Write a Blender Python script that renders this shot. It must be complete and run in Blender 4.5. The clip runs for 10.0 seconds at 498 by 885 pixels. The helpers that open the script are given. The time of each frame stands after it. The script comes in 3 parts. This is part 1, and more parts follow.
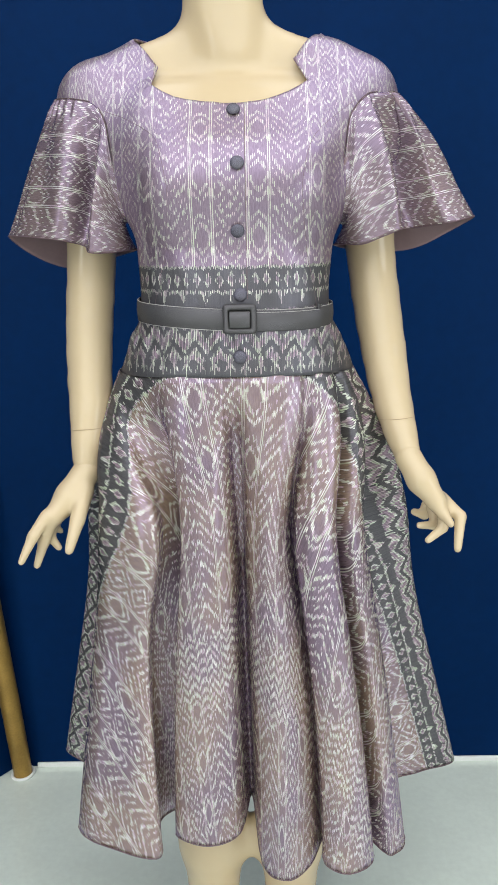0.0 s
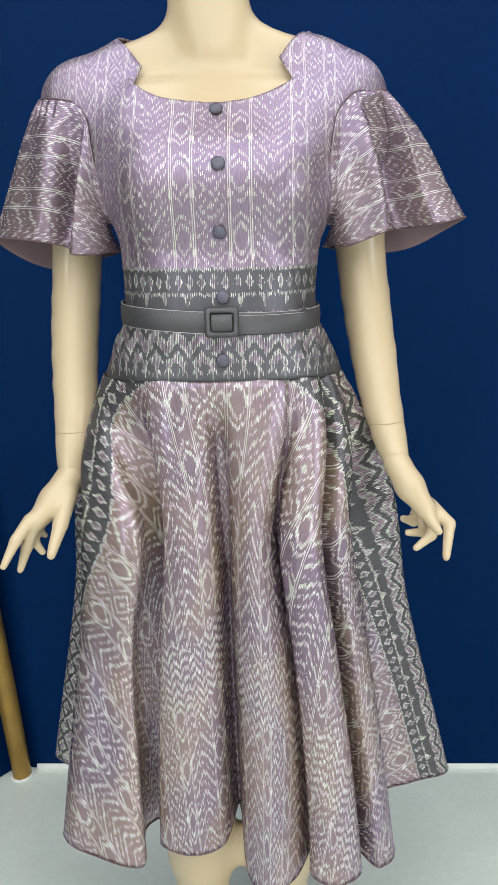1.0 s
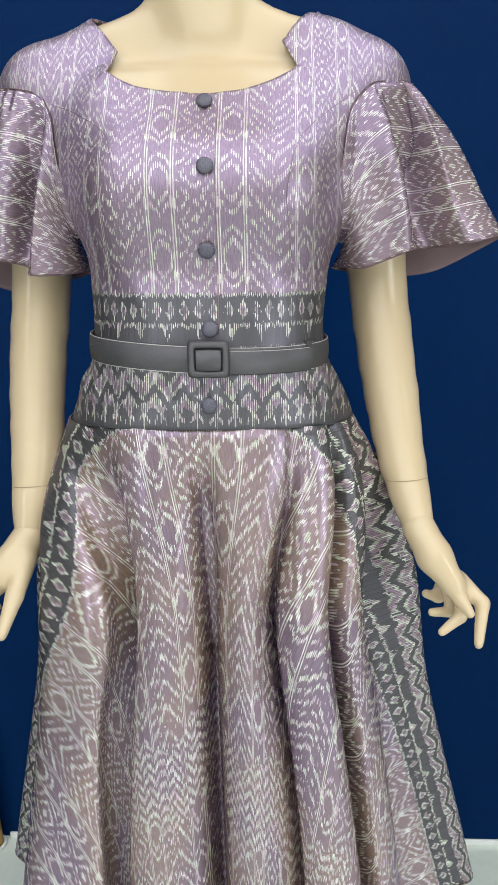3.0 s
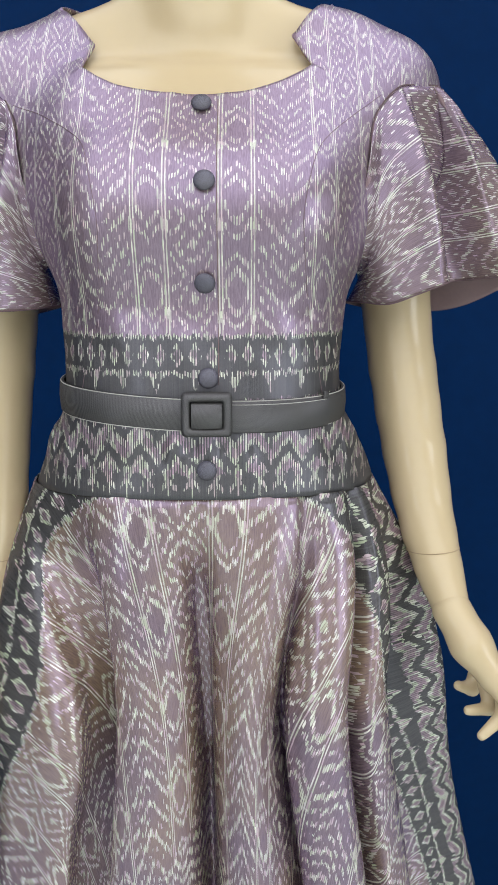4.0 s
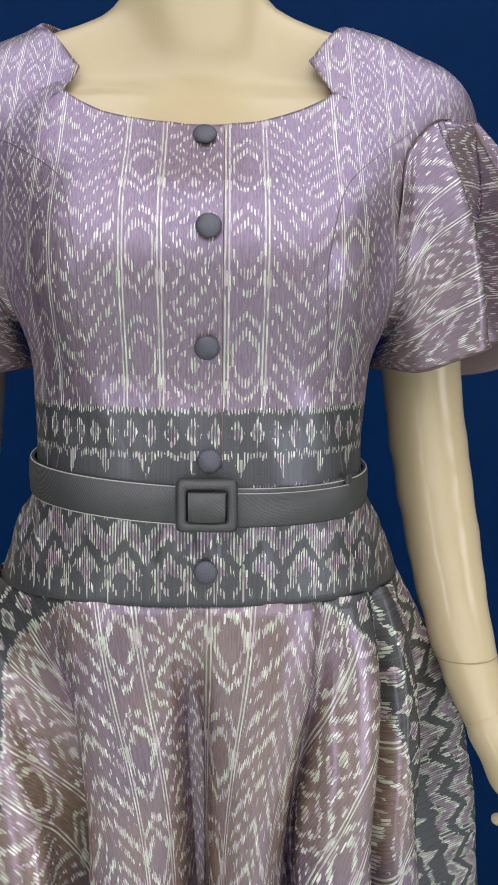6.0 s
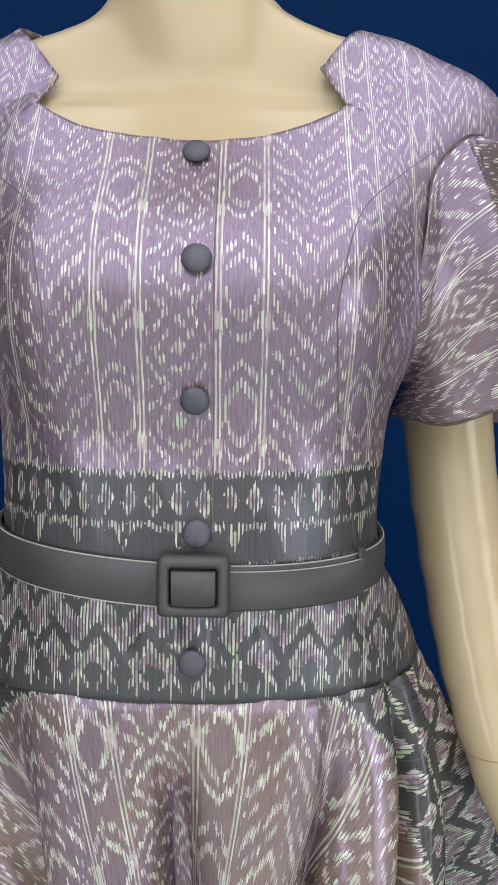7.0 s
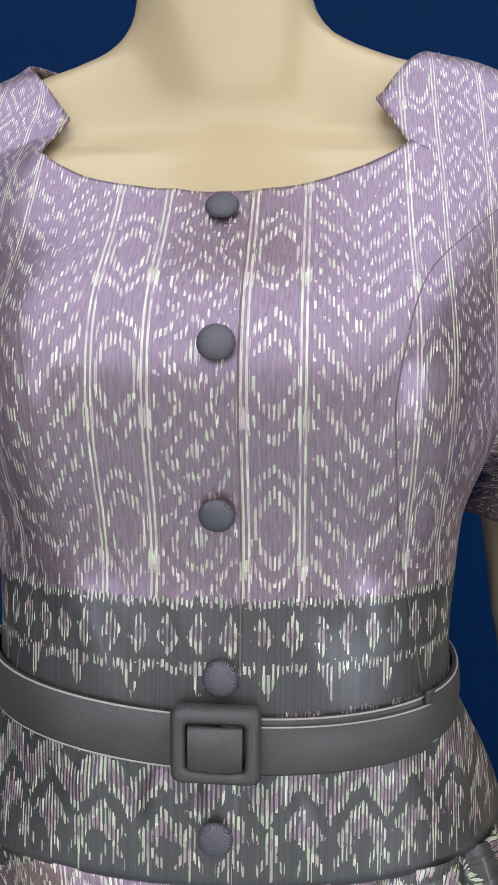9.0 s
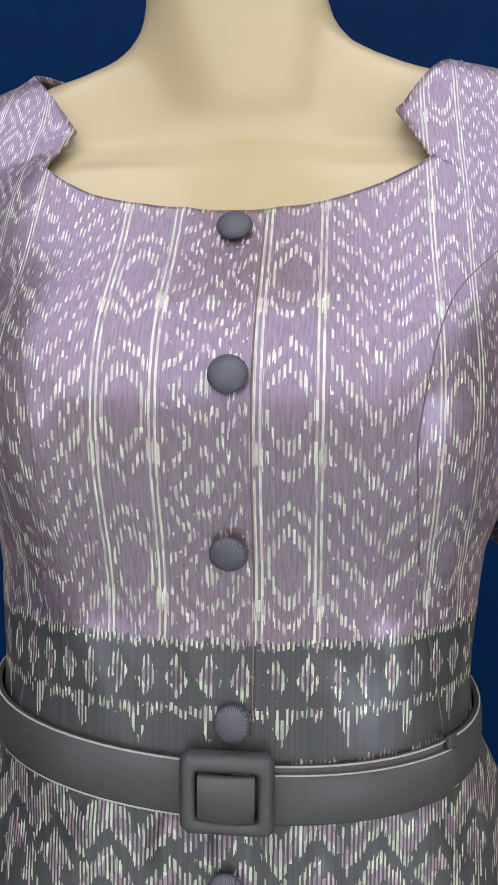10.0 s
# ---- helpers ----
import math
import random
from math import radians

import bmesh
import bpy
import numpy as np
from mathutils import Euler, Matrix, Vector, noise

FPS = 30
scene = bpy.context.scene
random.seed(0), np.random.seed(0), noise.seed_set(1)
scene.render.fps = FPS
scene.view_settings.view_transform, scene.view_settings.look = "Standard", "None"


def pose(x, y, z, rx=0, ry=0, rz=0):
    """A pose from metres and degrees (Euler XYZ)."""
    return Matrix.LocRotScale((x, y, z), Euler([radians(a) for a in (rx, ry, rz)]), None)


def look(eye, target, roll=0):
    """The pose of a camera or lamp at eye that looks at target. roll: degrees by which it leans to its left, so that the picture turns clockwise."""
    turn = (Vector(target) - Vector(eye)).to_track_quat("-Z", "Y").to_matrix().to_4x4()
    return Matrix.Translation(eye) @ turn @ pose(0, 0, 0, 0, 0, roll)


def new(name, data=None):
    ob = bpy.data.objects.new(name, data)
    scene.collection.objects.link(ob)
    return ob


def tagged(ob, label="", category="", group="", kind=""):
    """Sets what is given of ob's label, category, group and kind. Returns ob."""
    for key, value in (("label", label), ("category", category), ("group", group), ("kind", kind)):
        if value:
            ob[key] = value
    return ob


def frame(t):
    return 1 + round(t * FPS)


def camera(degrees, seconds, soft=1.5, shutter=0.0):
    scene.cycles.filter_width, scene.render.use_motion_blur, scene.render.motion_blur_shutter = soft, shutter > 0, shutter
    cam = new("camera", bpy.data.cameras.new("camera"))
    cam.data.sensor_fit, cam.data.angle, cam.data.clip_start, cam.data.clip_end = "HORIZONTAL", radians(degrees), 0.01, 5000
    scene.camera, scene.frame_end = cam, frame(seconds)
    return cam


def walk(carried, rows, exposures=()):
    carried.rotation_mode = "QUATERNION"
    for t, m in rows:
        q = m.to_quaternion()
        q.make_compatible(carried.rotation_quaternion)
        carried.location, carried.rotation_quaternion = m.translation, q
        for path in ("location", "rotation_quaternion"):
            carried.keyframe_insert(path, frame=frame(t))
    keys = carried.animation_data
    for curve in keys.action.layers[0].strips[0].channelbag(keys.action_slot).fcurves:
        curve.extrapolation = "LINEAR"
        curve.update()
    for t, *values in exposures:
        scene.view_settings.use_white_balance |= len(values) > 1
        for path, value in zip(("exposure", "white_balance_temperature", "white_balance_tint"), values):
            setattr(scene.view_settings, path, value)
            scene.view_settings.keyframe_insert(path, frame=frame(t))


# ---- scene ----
cam = camera(34.2, 10.0)
METRES, EYE, TILT, LEAN, TURN = 0.75, 1.31, -15.0, 1.0, 0.0
ROWS = [
    (0.0, 0.0, 0.0, 0.0, 0.0, 0.0, 0.0),
    (0.5, 0.0264, 0.0084, 0.0039, 0.67, -0.03, -0.12),
    (1.0, 0.0614, 0.0238, 0.0107, 1.39, -0.09, -0.28),
    (1.5, 0.0856, 0.0466, 0.0136, 2.09, -0.11, -0.46),
    (2.0, 0.0947, 0.0868, 0.0217, 2.49, 0.0, -0.64),
    (2.5, 0.0909, 0.1623, 0.0431, 2.46, 0.39, -0.82),
    (4.0, 0.0221, 0.4533, 0.1341, -0.63, 2.59, -0.77),
    (4.5, -0.0012, 0.5018, 0.1496, -1.79, 3.22, -0.72),
    (5.0, -0.0156, 0.5274, 0.1637, -2.6, 3.86, -0.85),
    (6.5, 0.0048, 0.6544, 0.2172, -1.78, 5.87, -1.69),
    (7.0, 0.0181, 0.708, 0.2445, -0.7, 6.44, -1.91),
    (7.5, 0.0341, 0.7479, 0.2644, 0.74, 6.92, -2.1),
    (8.0, 0.0404, 0.7772, 0.2836, 2.19, 7.34, -2.25),
    (8.5, 0.0416, 0.803, 0.305, 3.44, 7.61, -2.37),
    (9.0, 0.0389, 0.8217, 0.3205, 4.34, 7.78, -2.48),
    (9.5, 0.0382, 0.8321, 0.3368, 4.88, 7.65, -2.61),
    (10.0, 0.0353, 0.8426, 0.3466, 5.16, 7.37, -2.69),
]
walk(cam, [(t, pose(0, 0, EYE, TILT, LEAN, TURN) @ pose(METRES * x, METRES * y, METRES * z, 90 + pitch, roll, yaw)) for t, x, y, z, yaw, pitch, roll in ROWS],
     exposures=[(0.0, -0.47), (2.5, -0.48), (4.5, -0.75), (7.0, -0.84), (10.0, -0.86)])

# ---- light ----
world = bpy.data.worlds.new("world")
world.use_nodes = True
world.node_tree.nodes["Background"].inputs[0].default_value = (0.75, 0.82, 0.95, 1)
world.node_tree.nodes["Background"].inputs[1].default_value = 0.06
scene.world = world


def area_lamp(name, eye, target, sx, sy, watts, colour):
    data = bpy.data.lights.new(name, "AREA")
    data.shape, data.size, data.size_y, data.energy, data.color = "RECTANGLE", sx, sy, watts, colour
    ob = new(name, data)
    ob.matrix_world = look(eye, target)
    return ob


area_lamp("ceiling_light_panel", (-0.35, -0.72, 2.67), (-0.35, -0.70, 0.0), 3.8, 4.8, 156, (1.0, 1.0, 0.99))
area_lamp("ceiling_light_panel", (-0.3, -4.8, 2.67), (-0.3, -4.78, 0.0), 3.8, 3.2, 105, (1.0, 1.0, 0.99))
# Light assumed from the east: source unseen, no window in that wall.
area_lamp("east_side_light", (2.36, -0.4, 1.15), (0.0, 1.0, 0.8), 1.7, 1.9, 80, (0.97, 1.0, 1.0))
# Unseen left-front source that streaks the arms; no window stands here.
area_lamp("west_side_light", (-2.52, -2.1, 1.25), (-0.1, 1.1, 1.0), 0.6, 1.9, 50, (0.97, 1.0, 1.0))
# Added front fill that brightens the skirt; no shop window stands behind it.
area_lamp("front_fill_light", (0.3, -6.4, 1.4), (0.0, 1.1, 1.0), 3.8, 2.4, 44, (1.0, 1.0, 0.98))


# ---- materials ----
class Nodes:
    """A node material with short calls for the arithmetic."""

    def __init__(self, name):
        self.mat = bpy.data.materials.new(name)
        self.mat.use_nodes = True
        self.tree = self.mat.node_tree
        self.bsdf = self.tree.nodes["Principled BSDF"]
        self.out = self.tree.nodes["Material Output"]

    def add(self, kind):
        return self.tree.nodes.new(kind)

    def put(self, socket, value):
        if isinstance(value, bpy.types.NodeSocket):
            self.tree.links.new(value, socket)
        elif isinstance(value, tuple):
            socket.default_value = (*value, 1) if len(value) == 3 and len(socket.default_value) == 4 else value
        else:
            socket.default_value = value

    def m(self, op, a, b=0.0, c=0.0):
        n = self.add("ShaderNodeMath")
        n.operation = op
        for i, v in enumerate((a, b, c)):
            self.put(n.inputs[i], v)
        return n.outputs[0]

    def less(self, a, b):
        return self.m("LESS_THAN", a, b)

    def more(self, a, b):
        return self.m("GREATER_THAN", a, b)

    def near(self, a, b, d):
        return self.m("LESS_THAN", self.m("ABSOLUTE", self.m("SUBTRACT", a, b)), d)

    def both(self, a, b):
        return self.m("MULTIPLY", a, b)

    def either(self, *many):
        r = many[0]
        for v in many[1:]:
            r = self.m("MAXIMUM", r, v)
        return r

    def vec(self, x, y, z=0.0):
        n = self.add("ShaderNodeCombineXYZ")
        for i, v in enumerate((x, y, z)):
            self.put(n.inputs[i], v)
        return n.outputs[0]

    def dice(self, x, y=0.0, z=0.0):
        n = self.add("ShaderNodeTexWhiteNoise")
        n.noise_dimensions = "3D"
        self.put(n.inputs["Vector"], self.vec(x, y, z))
        return n.outputs["Value"]

    def noise(self, vector, scale, detail=3.0, rough=0.55):
        n = self.add("ShaderNodeTexNoise")
        self.put(n.inputs["Vector"], vector)
        n.inputs["Scale"].default_value, n.inputs["Detail"].default_value, n.inputs["Roughness"].default_value = scale, detail, rough
        return n.outputs["Fac"]

    def mix(self, f, a, b):
        n = self.add("ShaderNodeMix")
        n.data_type = "RGBA"
        self.put(n.inputs[0], f), self.put(n.inputs[6], a), self.put(n.inputs[7], b)
        return n.outputs[2]

    def span(self, v, a, b, lo=0.0, hi=1.0):
        n = self.add("ShaderNodeMapRange")
        n.interpolation_type = "SMOOTHSTEP"
        for i, x in enumerate((v, a, b, lo, hi)):
            self.put(n.inputs[i], x)
        return n.outputs[0]

    def bump(self, height, strength, distance):
        n = self.add("ShaderNodeBump")
        self.put(n.inputs["Height"], height)
        n.inputs["Strength"].default_value, n.inputs["Distance"].default_value = strength, distance
        return n.outputs[0]

    def facing(self):
        return self.add("ShaderNodeLayerWeight").outputs["Facing"]

    def place(self):
        return self.add("ShaderNodeTexCoord").outputs["Object"]

    def uv(self):
        n = self.add("ShaderNodeSeparateXYZ")
        self.put(n.inputs[0], self.add("ShaderNodeTexCoord").outputs["UV"])
        return n.outputs[0], n.outputs[1]


def plain(name, colour, rough, metal=0.0, vary=0.12, scale=20.0, bump=0.0, coat=0.0):
    """A painted or moulded surface with broad stains and a fine grain."""
    k = Nodes(name)
    p = k.place()
    f = k.m("ADD", k.m("MULTIPLY", k.noise(p, scale), 0.6), k.m("MULTIPLY", k.noise(p, scale * 14), 0.4))
    dark = tuple(c * (1 - vary) for c in colour)
    light = tuple(min(1, c * (1 + vary)) for c in colour)
    k.put(k.bsdf.inputs["Base Color"], k.mix(k.span(f, 0.3, 0.7), dark, light))
    k.put(k.bsdf.inputs["Roughness"], k.span(f, 0.2, 0.8, rough * 0.85, rough * 1.15))
    k.bsdf.inputs["Metallic"].default_value = metal
    k.bsdf.inputs["Coat Weight"].default_value = coat
    if bump:
        k.put(k.bsdf.inputs["Normal"], k.bump(f, bump, 0.004))
    return k.mat


def silk(k, diffuse, sheen, height=None, gloss=0.5, rough=0.4):
    """Shot silk: the body colour of one thread under the satin lustre of the other."""
    d, g, x = k.add("ShaderNodeBsdfDiffuse"), k.add("ShaderNodeBsdfAnisotropic"), k.add("ShaderNodeMixShader")
    k.put(d.inputs["Color"], diffuse), k.put(g.inputs["Color"], sheen)
    g.inputs["Roughness"].default_value = rough
    k.put(x.inputs[0], gloss)
    if height is not None:
        nrm = k.bump(height, 0.25, 0.0006)
        k.put(d.inputs["Normal"], nrm), k.put(g.inputs["Normal"], nrm)
    k.put(x.inputs[1], d.outputs[0]), k.put(x.inputs[2], g.outputs[0])
    k.put(k.out.inputs["Surface"], x.outputs[0])


def ikat(name, band_top, shift=0.0, pitch=0.0023, tan=0.5, waves=None, gloss=(0.26, 0.48), rough=0.33, fill=0.18):
    """Lilac shot silk with resist-dyed columns along V and a charcoal border below band_top."""
    k = Nodes(name)
    u, v = k.uv()
    u = k.m("ADD", u, 0.005 + shift)
    lane = k.m("DIVIDE", u, pitch)
    thread = k.m("FLOOR", lane)
    fibre = k.m("FLOOR", k.m("MULTIPLY", lane, 4.0))
    # each dash is a few dyed fibres whose ends do not quite meet
    jit = k.m("ADD", k.m("MULTIPLY", k.m("SUBTRACT", k.dice(thread, 3.0), 0.5), 0.0042), k.m("MULTIPLY", k.m("SUBTRACT", k.dice(fibre, 3.5), 0.5), 0.0034))
    drift = k.m("MULTIPLY", k.m("SUBTRACT", k.noise(k.vec(u, v), 30.0, 2.0), 0.5), 0.008)
    vj = k.m("ADD", k.m("ADD", v, jit), drift)
    cell = k.m("FLOOR", k.m("DIVIDE", k.m("ADD", v, k.m("MULTIPLY", k.dice(thread, 9.0), 0.01)), 0.0085))
    side = k.m("ABSOLUTE", k.m("SUBTRACT", k.m("FRACT", lane), 0.46))
    wide = k.m("ADD", fill, k.m("MULTIPLY", k.dice(thread, cell, 6.0), 0.19))
    inlane = k.span(k.m("SUBTRACT", side, wide), -0.07, 0.05, 1.0, 0.0)
    gate = k.both(k.more(k.dice(thread, cell, 5.0), 0.10), inlane)
    c2 = k.m("ABSOLUTE", k.m("SUBTRACT", k.m("PINGPONG", u, 0.16), 0.08))
    # double lines between the columns
    lines = k.either(*[k.near(k.m("ABSOLUTE", k.m("SUBTRACT", c2, at)), 0.0013, 0.00060) for at in (0.031, 0.058)])
    knots = k.either(*[k.both(k.near(c2, at, 0.0032), k.less(k.m("PINGPONG", vj, 0.0355), 0.0048)) for at in (0.031, 0.058)])
    lines = k.both(lines, k.span(k.noise(k.vec(k.m("MULTIPLY", u, 300.0), k.m("MULTIPLY", v, 60.0)), 1.0, 1.0), 0.26, 0.40))
    # zigzags, with short stray dashes between their rows
    f = k.m("FRACT", k.m("DIVIDE", k.m("SUBTRACT", vj, k.m("MULTIPLY", c2, 1.02)), 0.0265))
    zig = k.both(k.less(c2, 0.0275), k.near(f, 0.3, 0.115))
    stray = k.both(k.both(k.less(c2, 0.0275), k.near(f, 0.80, 0.085)), k.more(k.dice(thread, cell, 8.0), 0.50))
    # nested hexagonal ovals
    dx = k.m("DIVIDE", k.m("ABSOLUTE", k.m("SUBTRACT", c2, 0.0445)), 0.0100)
    dv = k.m("DIVIDE", k.m("PINGPONG", vj, 0.036), 0.0185)
    round_d = k.m("SQRT", k.m("ADD", k.m("MULTIPLY", dx, dx), k.m("MULTIPLY", dv, dv)))
    hexa = k.m("ADD", k.m("MULTIPLY", round_d, 0.55), k.m("MULTIPLY", k.m("ADD", k.m("MULTIPLY", dx, 0.75), dv), 0.42))
    oval = k.both(k.near(c2, 0.0445, 0.0112), k.either(k.near(hexa, 0.92, 0.16), k.near(hexa, 1.52, 0.12)))
    # nested lozenges in the middle column
    e = k.m("DIVIDE", k.m("SUBTRACT", 0.08, c2), 0.0185)
    g = k.m("ADD", k.m("DIVIDE", k.m("PINGPONG", vj, 0.0215), 0.0215), e)
    loz = k.both(k.more(c2, 0.061), k.either(k.near(g, 0.74, 0.10), k.near(g, 1.30, 0.10), k.less(g, 0.26), k.more(g, 1.80)))
    columns = k.either(k.both(inlane, knots), lines, k.both(gate, k.either(zig, stray, oval, loz)))
    if waves:
        # a belt of close waves across the columns
        at, half = waves
        rows = k.near(k.m("FRACT", k.m("DIVIDE", k.m("SUBTRACT", vj, k.m("MULTIPLY", k.m("PINGPONG", u, 0.0125), 0.85)), 0.0125)), 0.4, 0.26)
        belt_zone = k.near(k.m("ADD", v, k.m("MULTIPLY", c2, 0.5)), at, half)
        columns = k.m("ADD", k.both(columns, k.m("SUBTRACT", 1.0, belt_zone)), k.both(k.both(rows, gate), belt_zone))
    # border: fringe, diamonds, line, teeth, flame chevrons, sprigs
    w = k.m("SUBTRACT", band_top, k.m("ABSOLUTE", k.m("ADD", v, k.m("MULTIPLY", jit, 0.7))))
    inband = k.more(w, 0.0)
    fringe = k.either(k.near(w, 0.0005, 0.0026), k.near(w, 0.0315, 0.0019))
    dia = k.m("ADD", k.m("DIVIDE", k.m("PINGPONG", u, 0.0075), 0.0055), k.m("DIVIDE", k.m("ABSOLUTE", k.m("SUBTRACT", w, 0.0165)), 0.0100))
    teeth = k.both(k.near(w, 0.039, 0.0075), k.less(k.m("PINGPONG", u, 0.0165), k.m("MULTIPLY", k.m("SUBTRACT", 0.047, w), 0.42)))
    step = k.m("PINGPONG", u, 0.0165)
    flame = k.m("FRACT", k.m("DIVIDE", k.m("ADD", w, k.m("MULTIPLY", step, 1.15)), 0.0290))
    chev = k.both(k.near(w, 0.084, 0.031), k.near(flame, 0.40, 0.34))
    spot = k.both(k.near(w, 0.084, 0.031), k.near(flame, 0.42, 0.15))
    twig = k.m("PINGPONG", k.m("ADD", u, 0.004), 0.0098)
    bud = k.m("ADD", k.m("DIVIDE", twig, 0.0052), k.m("DIVIDE", k.m("ABSOLUTE", k.m("SUBTRACT", w, 0.1165)), 0.0090))
    arms = k.both(k.near(k.m("SUBTRACT", w, 0.121), k.m("MULTIPLY", twig, 1.2), 0.0026), k.less(twig, 0.0070))
    tree = k.either(k.near(bud, 0.62, 0.42), arms, k.both(k.less(twig, 0.0011), k.near(w, 0.123, 0.012)))
    bands = k.both(k.both(inband, k.both(inlane, k.more(k.dice(thread, cell, 2.0), 0.12))), k.either(fringe, k.near(dia, 0.78, 0.26), teeth, chev, tree))
    pink = k.both(inband, k.either(k.less(dia, 0.52), k.less(bud, 0.42), k.both(spot, k.more(k.dice(thread, 12.0), 0.15))))
    bands = k.either(bands, k.m("MULTIPLY", k.both(pink, inlane), 0.8))
    # colours
    rib = k.dice(k.m("FLOOR", k.m("DIVIDE", u, 0.0009)), 1.0)
    # Tan patches paint in the shot silk's turn of lustre over the folds.
    patch = k.noise(k.vec(u, v), 5.0, 2.0)
    ground = k.mix(rib, (0.106, 0.077, 0.088), (0.162, 0.122, 0.138))
    ground = k.mix(k.span(patch, 0.36, 0.58, 0.0, tan), ground, (0.245, 0.176, 0.090))
    tone = k.dice(thread, cell, 4.0)
    white = k.mix(tone, (0.58, 0.68, 0.44), (0.92, 0.90, 0.80))
    white = k.mix(k.more(k.dice(thread, cell, 14.0), 0.72), white, (0.62, 0.47, 0.50))
    dark = k.mix(rib, (0.034, 0.034, 0.033), (0.072, 0.069, 0.066))
    # the twill of the weave, and the ribs between the warp lanes
    twill = k.less(k.m("FRACT", k.m("DIVIDE", k.m("ADD", u, k.m("MULTIPLY", v, 0.8)), 0.0008)), 0.5)
    slub = k.span(k.noise(k.vec(k.m("MULTIPLY", u, 900.0), k.m("MULTIPLY", v, 110.0)), 1.0, 2.0), 0.40, 0.66)
    rut = k.more(k.m("FRACT", lane), 0.86)
    ground = k.mix(k.m("MULTIPLY", twill, 0.34), ground, (0.27, 0.20, 0.19))
    ground = k.mix(k.m("MULTIPLY", slub, 0.42), ground, (0.075, 0.045, 0.052))
    dark = k.mix(k.m("MULTIPLY", twill, 0.50), dark, (0.125, 0.122, 0.108))
    field = k.mix(inband, ground, dark)
    field = k.mix(k.m("MULTIPLY", rut, 0.35), field, (0.05, 0.03, 0.04))
    mark = k.mix(pink, white, (0.40, 0.27, 0.33))
    fig = k.m("ADD", k.both(columns, k.m("SUBTRACT", 1.0, inband)), bands)
    fig = k.both(fig, k.m("ADD", 0.50, k.m("MULTIPLY", k.dice(thread, cell, 7.0), 0.42)))
    fig = k.both(fig, k.m("SUBTRACT", 1.0, k.m("MULTIPLY", slub, 0.30)))
    body = k.mix(fig, field, mark)
    sheen = k.mix(k.m("MULTIPLY", slub, 0.5), (0.66, 0.53, 0.86), (0.42, 0.33, 0.55))
    lustre = k.mix(fig, k.mix(inband, sheen, (0.25, 0.25, 0.32)), k.mix(pink, (0.95, 0.94, 1.0), (0.66, 0.52, 0.74)))
    soft = k.m("MULTIPLY", k.noise(k.place(), 26.0, 3.0), 8.0)  # slight creasing of the cloth
    grain = k.m("ADD", k.m("ADD", rib, k.m("MULTIPLY", twill, 0.5)), k.m("MULTIPLY", fig, 0.6))
    silk(k, body, lustre, k.m("ADD", soft, grain), k.span(k.facing(), 0.1, 0.85, *gloss), rough)
    return k.mat


def grey_silk(name, tone=1.0, cool=1.0, fine_ribs=680.0):
    """Plain charcoal silk with fine slanting ribs."""
    k = Nodes(name)
    p = k.place()
    n = k.add("ShaderNodeTexWave")
    n.bands_direction = "DIAGONAL"
    n.inputs["Scale"].default_value, n.inputs["Distortion"].default_value = fine_ribs, 0.8
    k.put(n.inputs["Vector"], p)
    rib = n.outputs["Fac"]
    body = k.mix(rib, (0.024 * tone, 0.023 * tone, 0.023 * tone * cool), (0.165 * tone, 0.160 * tone, 0.158 * tone * cool))
    body = k.mix(k.span(k.noise(p, 30.0), 0.35, 0.7, 0.0, 0.35), body, (0.10 * tone, 0.095 * tone, 0.085 * tone))
    silk(k, body, (0.40, 0.39, 0.45), rib, 0.15, 0.40)
    return k.mat


# Each piece gets its own tan share for that painted lustre.
IKAT_BODICE = ikat("ikat_silk_bodice", 1.262, tan=0.25)
IKAT_SKIRT = ikat("ikat_silk_skirt", 0.112, 0.010, 0.0019, 0.95, (0.475, 0.045), (0.20, 0.46), 0.27, 0.30)
IKAT_SLEEVE = ikat("ikat_silk_sleeve", -0.5, 0.06, 0.0019, 0.40, None, (0.18, 0.42), 0.27, 0.20)
GREY = grey_silk("charcoal_silk", 0.66)
BUTTON = grey_silk("slate_silk", 0.92, 1.35, 860.0)
PIPING = plain("pale_piping", (0.50, 0.42, 0.47), 0.6, vary=0.1)
LINING = plain("mauve_lining", (0.20, 0.135, 0.145), 0.7, vary=0.08)
SEAM = plain("mauve_seam_thread", (0.20, 0.135, 0.16), 0.8)
THREAD = plain("dark_thread", (0.12, 0.075, 0.085), 0.8)
PALE_THREAD = plain("pale_thread", (0.45, 0.43, 0.42), 0.7)
JOINT = plain("joint_line", (0.34, 0.25, 0.15), 0.6)
SKIN = plain("cream_mannequin_plastic", (0.56, 0.445, 0.285), 0.22, vary=0.015, scale=2.5)
NAVY = plain("navy_wall_paint", (0.0004, 0.0165, 0.074), 0.40, vary=0.10, scale=3.0, bump=0.03)
NAVY.node_tree.nodes["Principled BSDF"].inputs["Specular IOR Level"].default_value = 0.04
FLOOR = plain("pale_green_floor", (0.70, 0.77, 0.70), 0.22, vary=0.06, scale=5.0, bump=0.01)
WHITE = plain("white_sealant", (0.80, 0.82, 0.80), 0.5, vary=0.05)
# Unseen walls, kept dark so little light bounces back onto the cloth.
DULL = plain("grey_shop_wall", (0.09, 0.092, 0.095), 0.8, vary=0.08)
CEIL = plain("ceiling_paint", (0.75, 0.76, 0.78), 0.8, vary=0.04)
GOLD = plain("gold_pole_paint", (0.36, 0.22, 0.055), 0.38, metal=0.55, vary=0.22, scale=16.0, bump=0.05)


